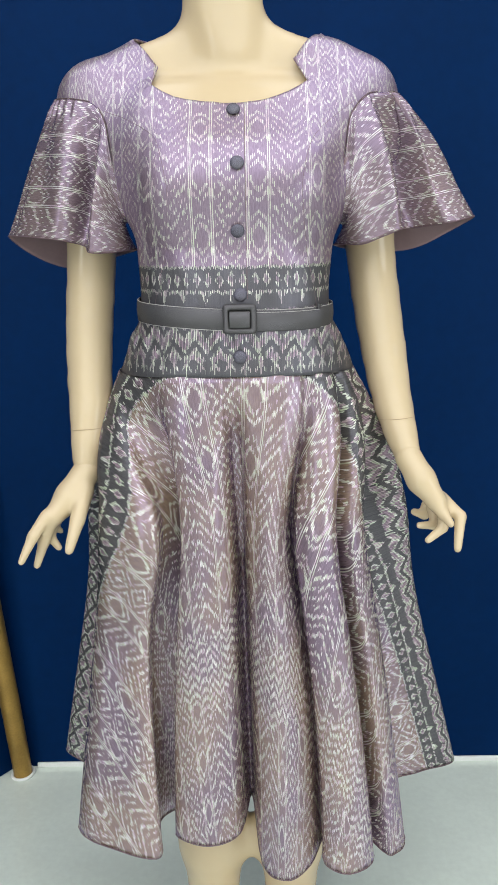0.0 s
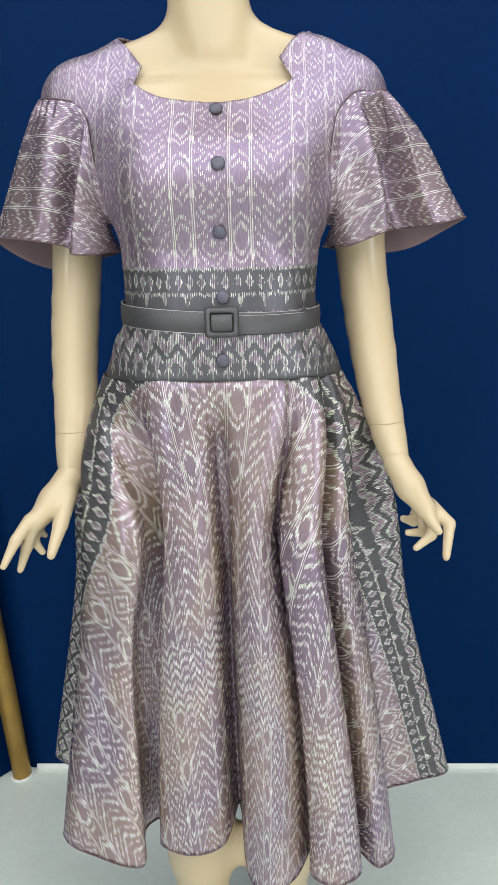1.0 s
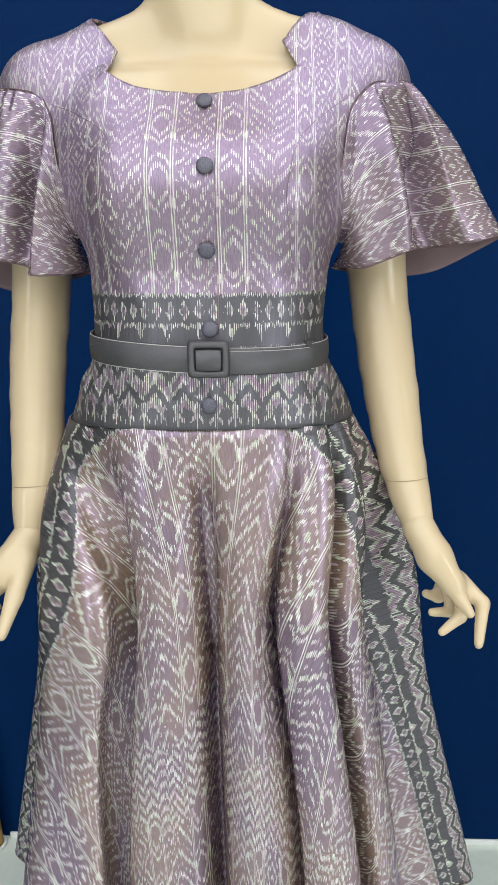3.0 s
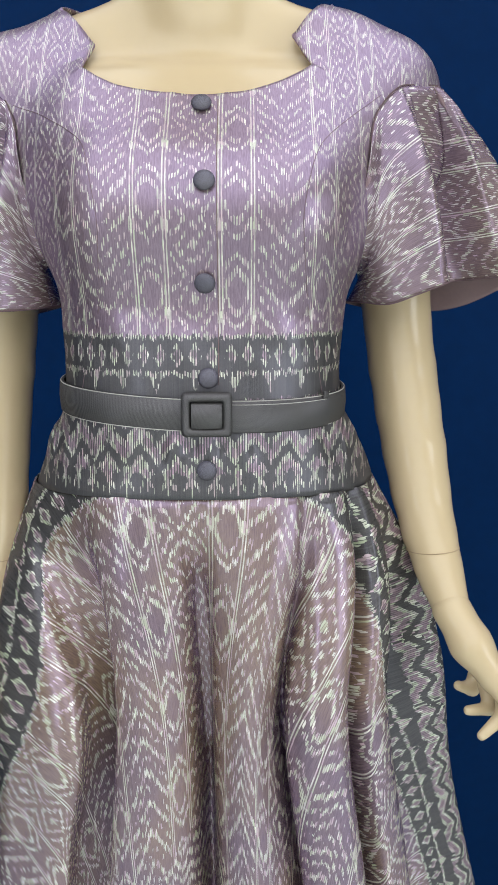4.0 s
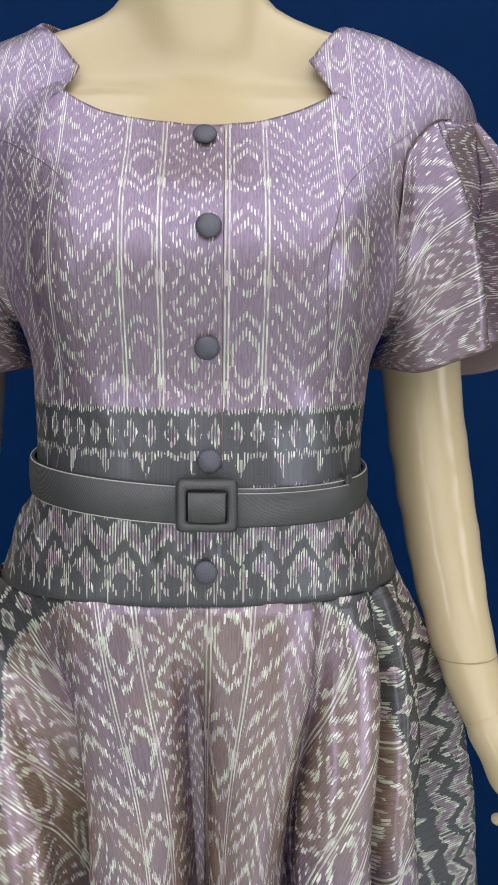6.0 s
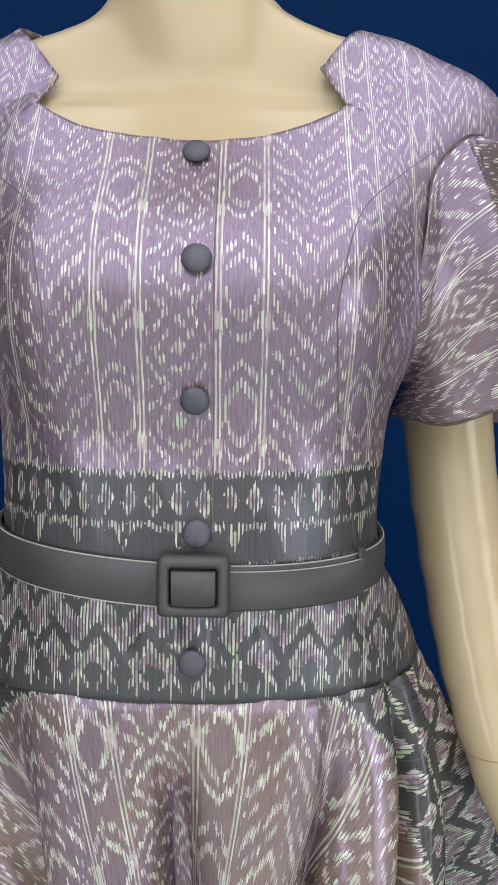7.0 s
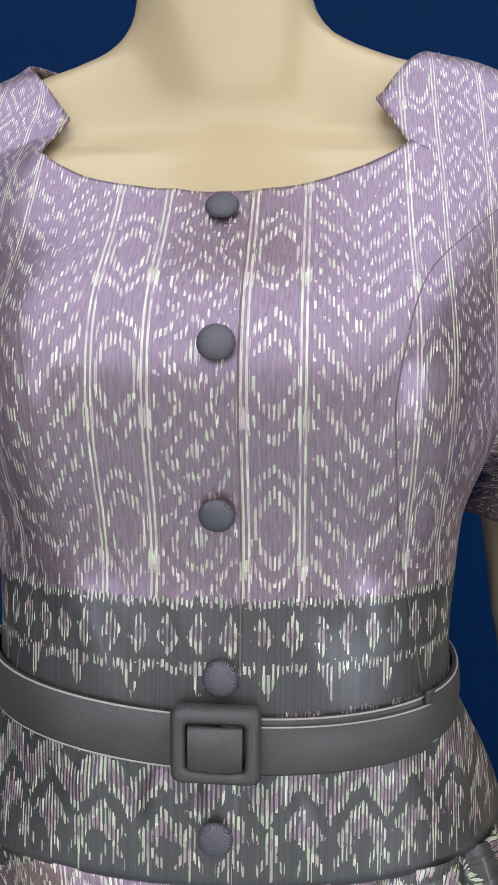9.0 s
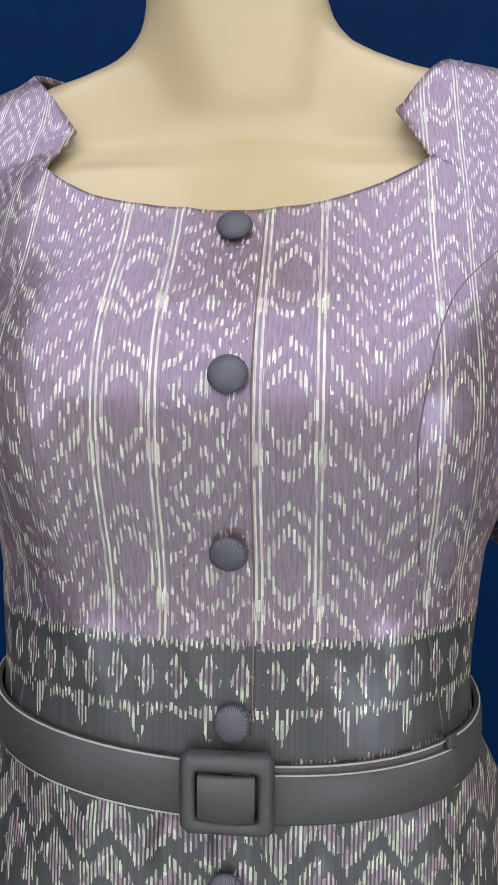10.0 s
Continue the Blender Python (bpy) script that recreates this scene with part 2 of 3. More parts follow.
# ---- mesh helpers ----
def mesh_object(name, verts, faces, material, parent=None, label="", uvs=None, smooth=True):
    me = bpy.data.meshes.new(name)
    me.from_pydata([tuple(map(float, v)) for v in verts], [], [tuple(map(int, f)) for f in faces])
    if uvs is not None:
        layer = me.uv_layers.new(name="UVMap")
        idx = np.empty(len(me.loops), dtype=np.int32)
        me.loops.foreach_get("vertex_index", idx)
        layer.data.foreach_set("uv", np.asarray(uvs, dtype=np.float32)[idx].ravel())
    if smooth:
        me.polygons.foreach_set("use_smooth", [True] * len(me.polygons))
    me.materials.append(material)
    ob = new(name, me)
    if parent is not None:
        ob.parent = parent
    return tagged(ob, label)


def part(name, bm, material, parent, label="", smooth=True):
    me = bpy.data.meshes.new(name)
    bm.to_mesh(me)
    bm.free()
    if smooth:
        me.polygons.foreach_set("use_smooth", [True] * len(me.polygons))
    me.materials.append(material)
    ob = new(name, me)
    if parent is not None:
        ob.parent = parent
    return tagged(ob, label)


def grid_faces(nv, nu, wrap):
    """Quads of a grid of nv rows and nu columns."""
    j = np.arange(nv - 1)[:, None] * nu
    i = np.arange(nu if wrap else nu - 1)[None, :]
    n = (i + 1) % nu
    return np.stack([j + i, j + n, j + nu + n, j + nu + i], axis=-1).reshape(-1, 4)


def thicken(ob, depth, offset=-1.0):
    mod = ob.modifiers.new("thickness", "SOLIDIFY")
    mod.thickness, mod.offset = depth, offset
    return ob


def tube(points, radius, sides=6, closed=False):
    """A bmesh tube along points."""
    pts = [Vector(p) for p in points]
    bm, rings = bmesh.new(), []
    for i, p in enumerate(pts):
        a = pts[i - 1] if (i or closed) else p
        b = pts[(i + 1) % len(pts)] if (i + 1 < len(pts) or closed) else p
        t = (b - a).normalized()
        n = t.orthogonal().normalized() if not rings else (last - t * last.dot(t)).normalized()
        last, s = n, t.cross(n)
        rings.append([bm.verts.new(p + (n * math.cos(q) + s * math.sin(q)) * radius) for q in (2 * math.pi * k / sides for k in range(sides))])
    for i in range(len(rings) if closed else len(rings) - 1):
        a, b = rings[i], rings[(i + 1) % len(rings)]
        for k in range(sides):
            bm.faces.new((a[k], a[(k + 1) % sides], b[(k + 1) % sides], b[k]))
    if not closed:
        bm.faces.new(rings[0][::-1]), bm.faces.new(rings[-1])
    return bm


def box_bm(x0, x1, y0, y1, z0, z1, bevel=0.0):
    bm = bmesh.new()
    bmesh.ops.create_cube(bm, size=1)
    for v in bm.verts:
        v.co = Vector(((x0 + x1) / 2 + v.co.x * (x1 - x0), (y0 + y1) / 2 + v.co.y * (y1 - y0), (z0 + z1) / 2 + v.co.z * (z1 - z0)))
    if bevel:
        bmesh.ops.bevel(bm, geom=bm.edges[:], offset=bevel, segments=3, affect="EDGES", profile=0.6)
    return bm


def spline(keys, values, at):
    """A smooth curve through values at keys (Hermite)."""
    keys, values, at = np.asarray(keys, float), np.asarray(values, float), np.asarray(at, float)
    s = np.gradient(values, keys)
    i = np.clip(np.searchsorted(keys, at) - 1, 0, len(keys) - 2)
    h = keys[i + 1] - keys[i]
    t = np.clip((at - keys[i]) / h, 0, 1)
    return ((2 * t**3 - 3 * t**2 + 1) * values[i] + (t**3 - 2 * t**2 + t) * h * s[i]
            + (3 * t**2 - 2 * t**3) * values[i + 1] + (t**3 - t**2) * h * s[i + 1])


# ---- setting ----
WALL_Y = 1.765
tagged(part("floor", box_bm(-2.6, 2.4, -6.6, WALL_Y + 0.15, -0.1, 0.0), FLOOR, None, smooth=False), "pale grey-green glossy floor with faint streaks", "floor", kind="structure")
tagged(part("wall_north", box_bm(-0.62, 2.4, WALL_Y, WALL_Y + 0.15, 0.0, 2.7), NAVY, None, smooth=False), "deep navy blue satin painted wall", "wall", kind="structure")
left = part("wall_west", box_bm(0.0, 3.0, 0.0, 0.15, 0.0, 2.7), NAVY, None, smooth=False)
left.matrix_world = pose(-0.604, WALL_Y + 0.004, 0.002, 0, 0, 180 + 52) @ Matrix.Diagonal((1, -1, 1, 1))
tagged(left, "deep navy blue painted wall meeting at the corner", "wall", kind="structure")
tagged(part("wall_east", box_bm(2.4, 2.55, -6.6, WALL_Y + 0.15, 0.0, 2.7), DULL, None, smooth=False), "plain dark grey wall out of view", "wall", kind="structure")
tagged(part("wall_south", box_bm(-2.6, 2.4, -6.75, -6.6, 0.0, 2.7), DULL, None, smooth=False), "plain dark grey wall out of view", "wall", kind="structure")
tagged(part("wall_far_west", box_bm(-2.75, -2.6, -6.6, WALL_Y, 0.0, 2.7), DULL, None, smooth=False), "plain dark grey wall out of view", "wall", kind="structure")
tagged(part("ceiling", box_bm(-2.75, 2.55, -6.75, WALL_Y + 0.15, 2.7, 2.8), CEIL, None, smooth=False), "plain white ceiling", "ceiling", kind="structure")
tagged(part("trim", box_bm(-0.555, 2.4, WALL_Y - 0.007, WALL_Y - 0.001, 0.0, 0.013, 0.0015), WHITE, None), "thin white sealant line along the wall foot", "trim", kind="structure")


def gold_pole():
    root = tagged(new("gold_pole"), "worn gold painted pole standing in the wall corner", "pole")
    root.matrix_world = pose(-0.585, 1.735, 0.0, 2.2, -3.4, 0)
    zs = np.linspace(0.0, 2.69, 40)
    a = np.linspace(0, 2 * np.pi, 28, endpoint=False)
    r = 0.0225 + 0.0008 * np.sin(zs * 9)
    v = np.stack([r[:, None] * np.cos(a), r[:, None] * np.sin(a), np.repeat(zs[:, None], 28, 1)], -1).reshape(-1, 3)
    mesh_object("shaft", v, grid_faces(40, 28, True), GOLD, root)
    ring = [(0.026 * math.cos(q), 0.026 * math.sin(q), 0.003) for q in np.linspace(0, 2 * math.pi, 24, endpoint=False)]
    part("sealant_ring", tube(ring, 0.004, 6, True), WHITE, root, "white sealant round the foot")


gold_pole()


# ---- mannequin ----
CX = -0.018


def capsule(p, a, b, ra, rb):
    a, b = np.asarray(a, float), np.asarray(b, float)
    d = b - a
    t = np.clip(((p - a) @ d) / (d @ d), 0, 1)
    return np.linalg.norm(p - a - t[..., None] * d, axis=-1) - (ra + (rb - ra) * t)


def melt(a, b, k):
    h = np.clip(0.5 + 0.5 * (b - a) / k, 0, 1)
    return b + (a - b) * h - k * h * (1 - h)


def chain(p, pts, k=0.004):
    r = None
    for a, b in zip(pts, pts[1:]):
        d = capsule(p, a[:3], b[:3], a[3], b[3])
        r = d if r is None else melt(r, d, k)
    return r


ARMS = (
    [(-0.203, 1.165, 1.462, 0.046), (-0.2225, 1.170, 1.270, 0.0345), (-0.2285, 1.150, 1.167, 0.0330), (-0.229, 1.105, 1.039, 0.0268), (-0.232, 1.082, 0.985, 0.0200)],
    [(0.152, 1.165, 1.462, 0.045), (0.1715, 1.190, 1.2825, 0.0350), (0.1870, 1.156, 1.150, 0.0325), (0.2025, 1.108, 1.046, 0.0256), (0.2135, 1.066, 0.998, 0.0190)],
)
HANDS = (
    [[(-0.232, 1.080, 0.983, 0.0200), (-0.253, 1.060, 0.953, 0.0200), (-0.273, 1.040, 0.932, 0.0140)],
     [(-0.282, 1.035, 0.934, 0.0090), (-0.297, 1.018, 0.912, 0.0081), (-0.311, 1.000, 0.882, 0.0051)],
     [(-0.276, 1.040, 0.928, 0.0090), (-0.288, 1.035, 0.897, 0.0082), (-0.299, 1.030, 0.864, 0.0052)],
     [(-0.272, 1.050, 0.925, 0.0083), (-0.283, 1.050, 0.899, 0.0068), (-0.272, 1.050, 0.882, 0.0053)],
     [(-0.271, 1.060, 0.924, 0.0077), (-0.279, 1.065, 0.906, 0.0062), (-0.272, 1.070, 0.899, 0.0046)],
     [(-0.232, 1.060, 0.962, 0.0130), (-0.238, 1.030, 0.931, 0.0104), (-0.246, 1.000, 0.898, 0.0065)]],
    [[(0.2130, 1.067, 1.000, 0.0188), (0.2285, 1.050, 0.972, 0.0185), (0.247, 1.036, 0.946, 0.0140)],
     [(0.255, 1.050, 0.947, 0.0099), (0.279, 1.030, 0.926, 0.0082), (0.272, 1.010, 0.887, 0.0058)],
     [(0.244, 1.040, 0.947, 0.0105), (0.254, 1.025, 0.932, 0.0081), (0.261, 1.010, 0.923, 0.0058)],
     [(0.258, 1.040, 0.931, 0.0083), (0.256, 1.030, 0.910, 0.0074), (0.234, 1.020, 0.896, 0.0052)],
     [(0.247, 1.060, 0.928, 0.0084), (0.251, 1.050, 0.906, 0.0068), (0.226, 1.040, 0.910, 0.0053)],
     [(0.243, 1.080, 0.925, 0.0078), (0.240, 1.075, 0.912, 0.0070), (0.224, 1.070, 0.919, 0.0054)]],
)
TORSO_Z = [0.86, 0.95, 1.05, 1.13, 1.20, 1.27, 1.34, 1.41, 1.46]
TORSO_A = [0.150, 0.163, 0.162, 0.146, 0.1195, 0.1200, 0.129, 0.128, 0.105]
TORSO_F = [1.075, 1.062, 1.045, 1.030, 1.020, 1.028, 1.042, 1.075, 1.120]
TORSO_B = [1.220, 1.240, 1.235, 1.215, 1.190, 1.195, 1.215, 1.230, 1.230]


def torso_field(p):
    """Trunk, bust, shoulders and neck."""
    x, y, z = p[..., 0], p[..., 1], p[..., 2]
    a, f, b = (spline(TORSO_Z, t, np.clip(z, 0.86, 1.46)) for t in (TORSO_A, TORSO_F, TORSO_B))
    cy, h = (f + b) / 2, (b - f) / 2
    q = (np.abs((x - CX + 0.0025 * np.exp(-((z - 1.22) / 0.08) ** 2)) / a) ** 2.2 + np.abs((y - cy) / h) ** 2.2) ** (1 / 2.2)
    d = (q - 1) * np.minimum(a, h)
    d = np.maximum(-melt(-d, 1.468 - z, 0.05), 0.86 - z)
    d = melt(d, capsule(p, (CX - 0.066, 1.066, 1.363), (CX + 0.066, 1.066, 1.363), 0.056, 0.056), 0.045)
    d = melt(d, capsule(p, (CX - 0.085, 1.160, 1.411), (CX + 0.085, 1.160, 1.411), 0.089, 0.089), 0.05)
    for s, sx in ((-1, -0.203), (1, 0.150)):
        d = melt(d, capsule(p, (sx, 1.165, 1.468), (sx + 0.006 * s, 1.168, 1.42), 0.045, 0.043), 0.05)
        d = melt(d, capsule(p, (-0.024 + 0.028 * s, 1.181 - 0.003 * s, 1.553), (sx - 0.01 * s, 1.171 - 0.003 * s, 1.482), 0.026, 0.034), 0.03)
        d = melt(d, capsule(p, (-0.010 + 0.022 * s, 1.164 - 0.004 * s, 1.512), (-0.02 + 0.13 * s, 1.180 - 0.010 * s, 1.520), 0.005, 0.008), 0.042)
        d = melt(d, capsule(p, (-0.032 + 0.040 * s, 1.166, 1.645), (-0.014 + 0.013 * s, 1.143, 1.526), 0.014, 0.0080), 0.022)
    d = melt(d, np.linalg.norm((p - np.array([-0.033, 1.105, 1.770])) / np.array([0.072, 0.095, 0.112]), axis=-1) * 0.072 - 0.072, 0.02)
    return melt(d, capsule(p, (-0.027, 1.200, 1.47), (-0.034, 1.178, 1.66), 0.0545, 0.0480), 0.030)


def lower_field(p):
    """Trunk and legs."""
    d = torso_field(p)
    for s, leg in ((-1, -0.078), (1, 0.052)):
        d = melt(d, chain(p, [(CX + 0.070 * s, 1.165, 0.90, 0.066), (leg, 1.12, 0.47, 0.050), (leg, 1.13, 0.33, 0.050), (leg, 1.135, 0.06, 0.032)], 0.03), 0.05)
        d = melt(d, capsule(p, (leg, 1.14, 0.042), (leg + 0.015 * s, 1.00, 0.026), 0.034, 0.024), 0.03)
    return d


def fine(arm, n=13):
    """An arm's key places filled in to a smooth taper."""
    a = np.array(arm)
    t = np.concatenate([[0], np.cumsum(np.linalg.norm(np.diff(a[:, :3], axis=0), axis=1))])
    q = np.linspace(0, t[-1], n)
    return [tuple(r) for r in np.stack([spline(t, a[:, i], q) for i in range(4)], -1)]


def body_field(p):
    d = lower_field(p)
    for arm, side in ((FINE_ARMS[0], -1), (FINE_ARMS[1], 1)):
        if (p[..., 0] * side).max() > 0.08:
            d = melt(d, chain(p, arm, 0.006), 0.02)
    return d


FINE_ARMS = [fine(a) for a in ARMS]


def skin_net(field, lo, hi, step):
    """Surface net of a field's zero level in a box."""
    ax = [np.arange(a, b + step, step) for a, b in zip(lo, hi)]
    n = [len(a) for a in ax]
    f = np.empty(n)
    for i in range(n[0]):
        g = np.meshgrid([ax[0][i]], ax[1], ax[2], indexing="ij")
        f[i] = field(np.stack(g, -1))[0]
    s = f < 0
    corners = [s[i:n[0] - 1 + i, j:n[1] - 1 + j, k:n[2] - 1 + k] for i in (0, 1) for j in (0, 1) for k in (0, 1)]
    total = sum(c.astype(int) for c in corners)
    cells = np.argwhere((total > 0) & (total < 8))
    ids = -np.ones([m - 1 for m in n], int)
    ids[tuple(cells.T)] = np.arange(len(cells))
    acc, cnt = np.zeros((len(cells), 3)), np.zeros(len(cells))
    for axis in range(3):
        for u in (0, 1):
            for w in (0, 1):
                o = np.zeros(3, int)
                o[(axis + 1) % 3], o[(axis + 2) % 3] = u, w
                e = np.zeros(3, int)
                e[axis] = 1
                a, b = cells + o, cells + o + e
                fa, fb = f[tuple(a.T)], f[tuple(b.T)]
                cross = (fa < 0) != (fb < 0)
                t = np.where(cross, fa / np.where(cross, fa - fb, 1), 0)
                acc += np.where(cross[:, None], a + t[:, None] * e, 0)
                cnt += cross
    verts = np.array(lo) + acc / cnt[:, None] * step
    faces = []
    for axis in range(3):
        u, w = (axis + 1) % 3, (axis + 2) % 3
        e, eu, ew = np.eye(3, dtype=int)[[axis, u, w]]
        sl0 = s[tuple(slice(0, m - 1) if q == axis else slice(1, m - 1) for q, m in enumerate(n))]
        sl1 = s[tuple(slice(1, m) if q == axis else slice(1, m - 1) for q, m in enumerate(n))]
        base = eu + ew
        for sign, hitc in ((1, sl0 & ~sl1), (0, ~sl0 & sl1)):
            at = np.argwhere(hitc) + base
            quad = [ids[tuple((at - a * eu - b * ew).T)] for a, b in ((1, 1), (0, 1), (0, 0), (1, 0))]
            faces.append(np.stack(quad if sign else quad[::-1], -1))
    faces = np.concatenate(faces)
    for _ in range(5):
        total, count = np.zeros_like(verts), np.zeros(len(verts))
        for i in range(4):
            a, b = faces[:, i], faces[:, (i + 1) % 4]
            for p, q in ((a, b), (b, a)):
                np.add.at(total, p, verts[q])
                np.add.at(count, p, 1)
        verts = 0.5 * verts + 0.5 * total / count[:, None]
    return verts, faces


def mannequin():
    vb, fb = skin_net(body_field, (-0.29, 0.965, 0.0), (0.285, 1.29, 1.96), 0.0075)
    vs, fs, at, joint_faces = [vb], [fb], len(vb), 0
    for hand in HANDS:
        pts = np.array([q for c in hand for q in c])[:, :3]

        def field(p, hand=hand):
            d = chain(p, hand[0], 0.01)
            for c in hand[1:]:
                d = melt(d, chain(p, c, 0.003), 0.006)
            return d
        v, f = skin_net(field, pts.min(0) - 0.026, pts.max(0) + 0.026, 0.0024)
        vs.append(v), fs.append(f + at)
        at += len(v)
    for arm, lean in ((ARMS[0], 0.05), (ARMS[1], 0.09)):
        c, d = np.array(arm[3][:3]), np.array((lean, -0.15, -1.0))
        d = d / np.linalg.norm(d)
        e1 = np.cross(d, (0, 0, 1)) if abs(d[2]) < 0.9 else np.cross(d, (0, 1, 0))
        e1 = e1 / np.linalg.norm(e1)
        e2 = np.cross(d, e1)
        q = np.linspace(0, 2 * np.pi, 48, endpoint=False)[:, None]
        w = e1 * np.cos(q) + e2 * np.sin(q)
        r = np.full(48, 0.02)
        for _ in range(12):
            r = r - body_field(c + w * r[:, None])
        loops = [c + w * (r + o)[:, None] + d * h for o, h in ((-0.004, -0.0003), (-0.0004, -0.0003), (-0.0004, 0.0003), (-0.004, 0.0003))]
        vs.append(np.concatenate(loops)), fs.append(grid_faces(4, 48, True) + at)
        at += 192
        joint_faces += 3 * 48
    ob = mesh_object("mannequin", np.concatenate(vs), np.concatenate(fs), SKIN)
    ob.data.materials.append(JOINT)
    n = len(ob.data.polygons)
    ob.data.polygons.foreach_set("material_index", np.where(np.arange(n) >= n - joint_faces, 1, 0).astype(np.int32))
    return tagged(ob, "glossy cream plastic mannequin wearing a silk dress", "mannequin")


mannequin()

# ---- dress ----
dress = tagged(new("dress"), "lilac ikat silk dress with flutter sleeves on the mannequin", "dress")
dress.location = (0, 0, 0)
O = np.array([CX, 1.12, 1.37])
GAP = 0.006


def shell(origin, way, gap=GAP, reach=0.36):
    """Where rays leave the trunk by gap."""
    r = np.linspace(0.0, reach, 140)
    f = np.stack([torso_field(origin + way * q) for q in r], -1) - gap
    first = np.argmax(f > 0, -1)
    first = np.clip(first, 1, None)
    fa = np.take_along_axis(f, (first - 1)[..., None], -1)[..., 0]
    fb = np.take_along_axis(f, first[..., None], -1)[..., 0]
    t = np.clip(-fa / np.where(fb - fa == 0, 1, fb - fa), 0, 1)
    return origin + way * (r[first - 1] + t * (r[1] - r[0]))[..., None]


def arc(points):
    """Arc length along the last but one axis."""
    d = np.linalg.norm(np.diff(points, axis=-2), axis=-1)
    return np.concatenate([np.zeros((*d.shape[:-1], 1)), np.cumsum(d, -1)], -1)


# the neckline's elevation by bearing from the front: scoop, notch, collar point, crown, nape
NECK = {-1: ([0, 27, 45.5, 60.5, 69, 77.7, 97.9, 109.4, 130, 180], [60.8, 59.4, 54.8, 49.4, 47.7, 47.2, 55.3, 52.2, 53.0, 57.0]),
        1: ([0, 25, 48, 62, 71, 77.4, 94.4, 113.8, 135, 180], [60.8, 59.6, 55.1, 52.0, 50.3, 50.0, 61.8, 55.0, 55.0, 57.0])}
COLLAR = {-1: ((-0.1125, 1.134, 1.5105), (-0.147, 1.165, 1.5475)), 1: ((0.060, 1.126, 1.516), (0.100, 1.172, 1.554))}


def aim(bearing, elevation):
    b, e = np.radians(bearing), np.radians(elevation)
    return np.stack([np.sin(b) * np.cos(e), -np.cos(b) * np.cos(e), np.sin(e)], -1)


def bodice():
    nu, nl, nt = 721, 24, 44
    az = np.radians(np.linspace(-180, 180, nu))
    flat = np.stack([np.sin(az), -np.cos(az), np.zeros(nu)], -1)
    rows = []
    for z in np.linspace(1.193, 1.37, nl, endpoint=False):
        rows.append(shell(np.array([CX, 1.105 + (z - 1.19) * 0.08, z]), flat))
    deg = np.degrees(az)
    top = np.where(deg < 0, np.interp(-deg, *NECK[-1]), np.interp(deg, *NECK[1]))
    lift = np.zeros(nu)
    for side in (-1, 1):
        # the collar points stand off the shoulder
        out = []
        for q in COLLAR[side]:
            d = np.array(q) - O
            r = np.linalg.norm(d)
            out.append(max(0.003, r - np.linalg.norm(shell(O, (d / r)[None])[0] - O)))
        b = NECK[side][0]
        lift += np.interp(side * deg, [b[5] - 14, b[5], b[6], b[7], b[7] + 9], [0, 0.002, out[0], out[1], 0])
    # straight collar edges from the notch to the point and on to the crown
    for side in (-1, 1):
        b, e = NECK[side]
        notch = shell(O, aim(np.array([side * b[5]]), np.array([e[5]])))[0]
        tip, crown = (aim(side * b[i], e[i]) * np.linalg.norm(np.array(c) - O) + O for i, c in zip((6, 7), COLLAR[side]))
        w = np.linspace(0, 1, 60)[:, None]
        line = np.concatenate([notch + (tip - notch) * w, tip + (crown - tip) * w]) - O
        turn = side * np.degrees(np.arctan2(line[:, 0], -line[:, 1]))
        far = np.linalg.norm(line, axis=-1)
        on = (side * deg >= b[5]) & (side * deg <= b[7])
        top = np.where(on, np.interp(side * deg, turn, np.degrees(np.arcsin(line[:, 2] / far))), top)
        skin = np.linalg.norm(shell(O, aim(deg, top)) - O, axis=-1)
        lift = np.where(on, np.maximum(0, np.interp(side * deg, turn, far) - skin), lift)
    for q in np.linspace(0, 1, nt):
        way = aim(deg, top * q)
        rows.append(shell(O, way) + way * (lift * q**3)[:, None])
    p = np.stack(rows)
    # the collar cloth is drawn taut from the chest to its edge
    r = np.linalg.norm(p[nl:] - O, axis=-1)
    rise = np.radians(top * np.linspace(0, 1, nt)[:, None])
    taut = np.zeros(nu)
    for side in (-1, 1):
        b = NECK[side][0]
        taut += np.interp(side * deg, [b[5] - 22, b[5] - 6, b[7] + 14, b[7] + 34], [0, 1, 1, 0])
    flat_r = r - lift * np.linspace(0, 1, nt)[:, None] ** 3
    hull = flat_r.copy()
    hull[-1] = r[-1]
    for i in range(int(0.35 * nt), nt - 1):
        span = np.sin(rise[-1] - rise[i])
        chord = span / (np.sin(rise[-1] - rise[i:]) / flat_r[i] + np.sin(rise[i:] - rise[i]) / r[-1])
        hull[i:] = np.maximum(hull[i:], chord)
    hull = r + (hull - r) * taut
    for _ in range(6):
        hull[1:-1, 1:-1] = 0.4 * hull[1:-1, 1:-1] + 0.15 * (hull[:-2, 1:-1] + hull[2:, 1:-1] + hull[1:-1, :-2] + hull[1:-1, 2:])
    d = p[nl:] - O
    p[nl:] = O + d * (hull / np.linalg.norm(d, axis=-1))[..., None]
    # slight creases below the bust
    x, z = p[..., 0], p[..., 2]
    low = np.exp(-((z - 1.285) / 0.035) ** 2)
    crease = 0.0018 * np.sin(z * 330 + x * 60 + 2 * np.sin(x * 40)) * np.exp(-((x + 0.105) / 0.03) ** 2) * low
    crease += 0.0013 * np.sin(z * 240 - x * 90) * np.exp(-((x - 0.085) / 0.035) ** 2) * low
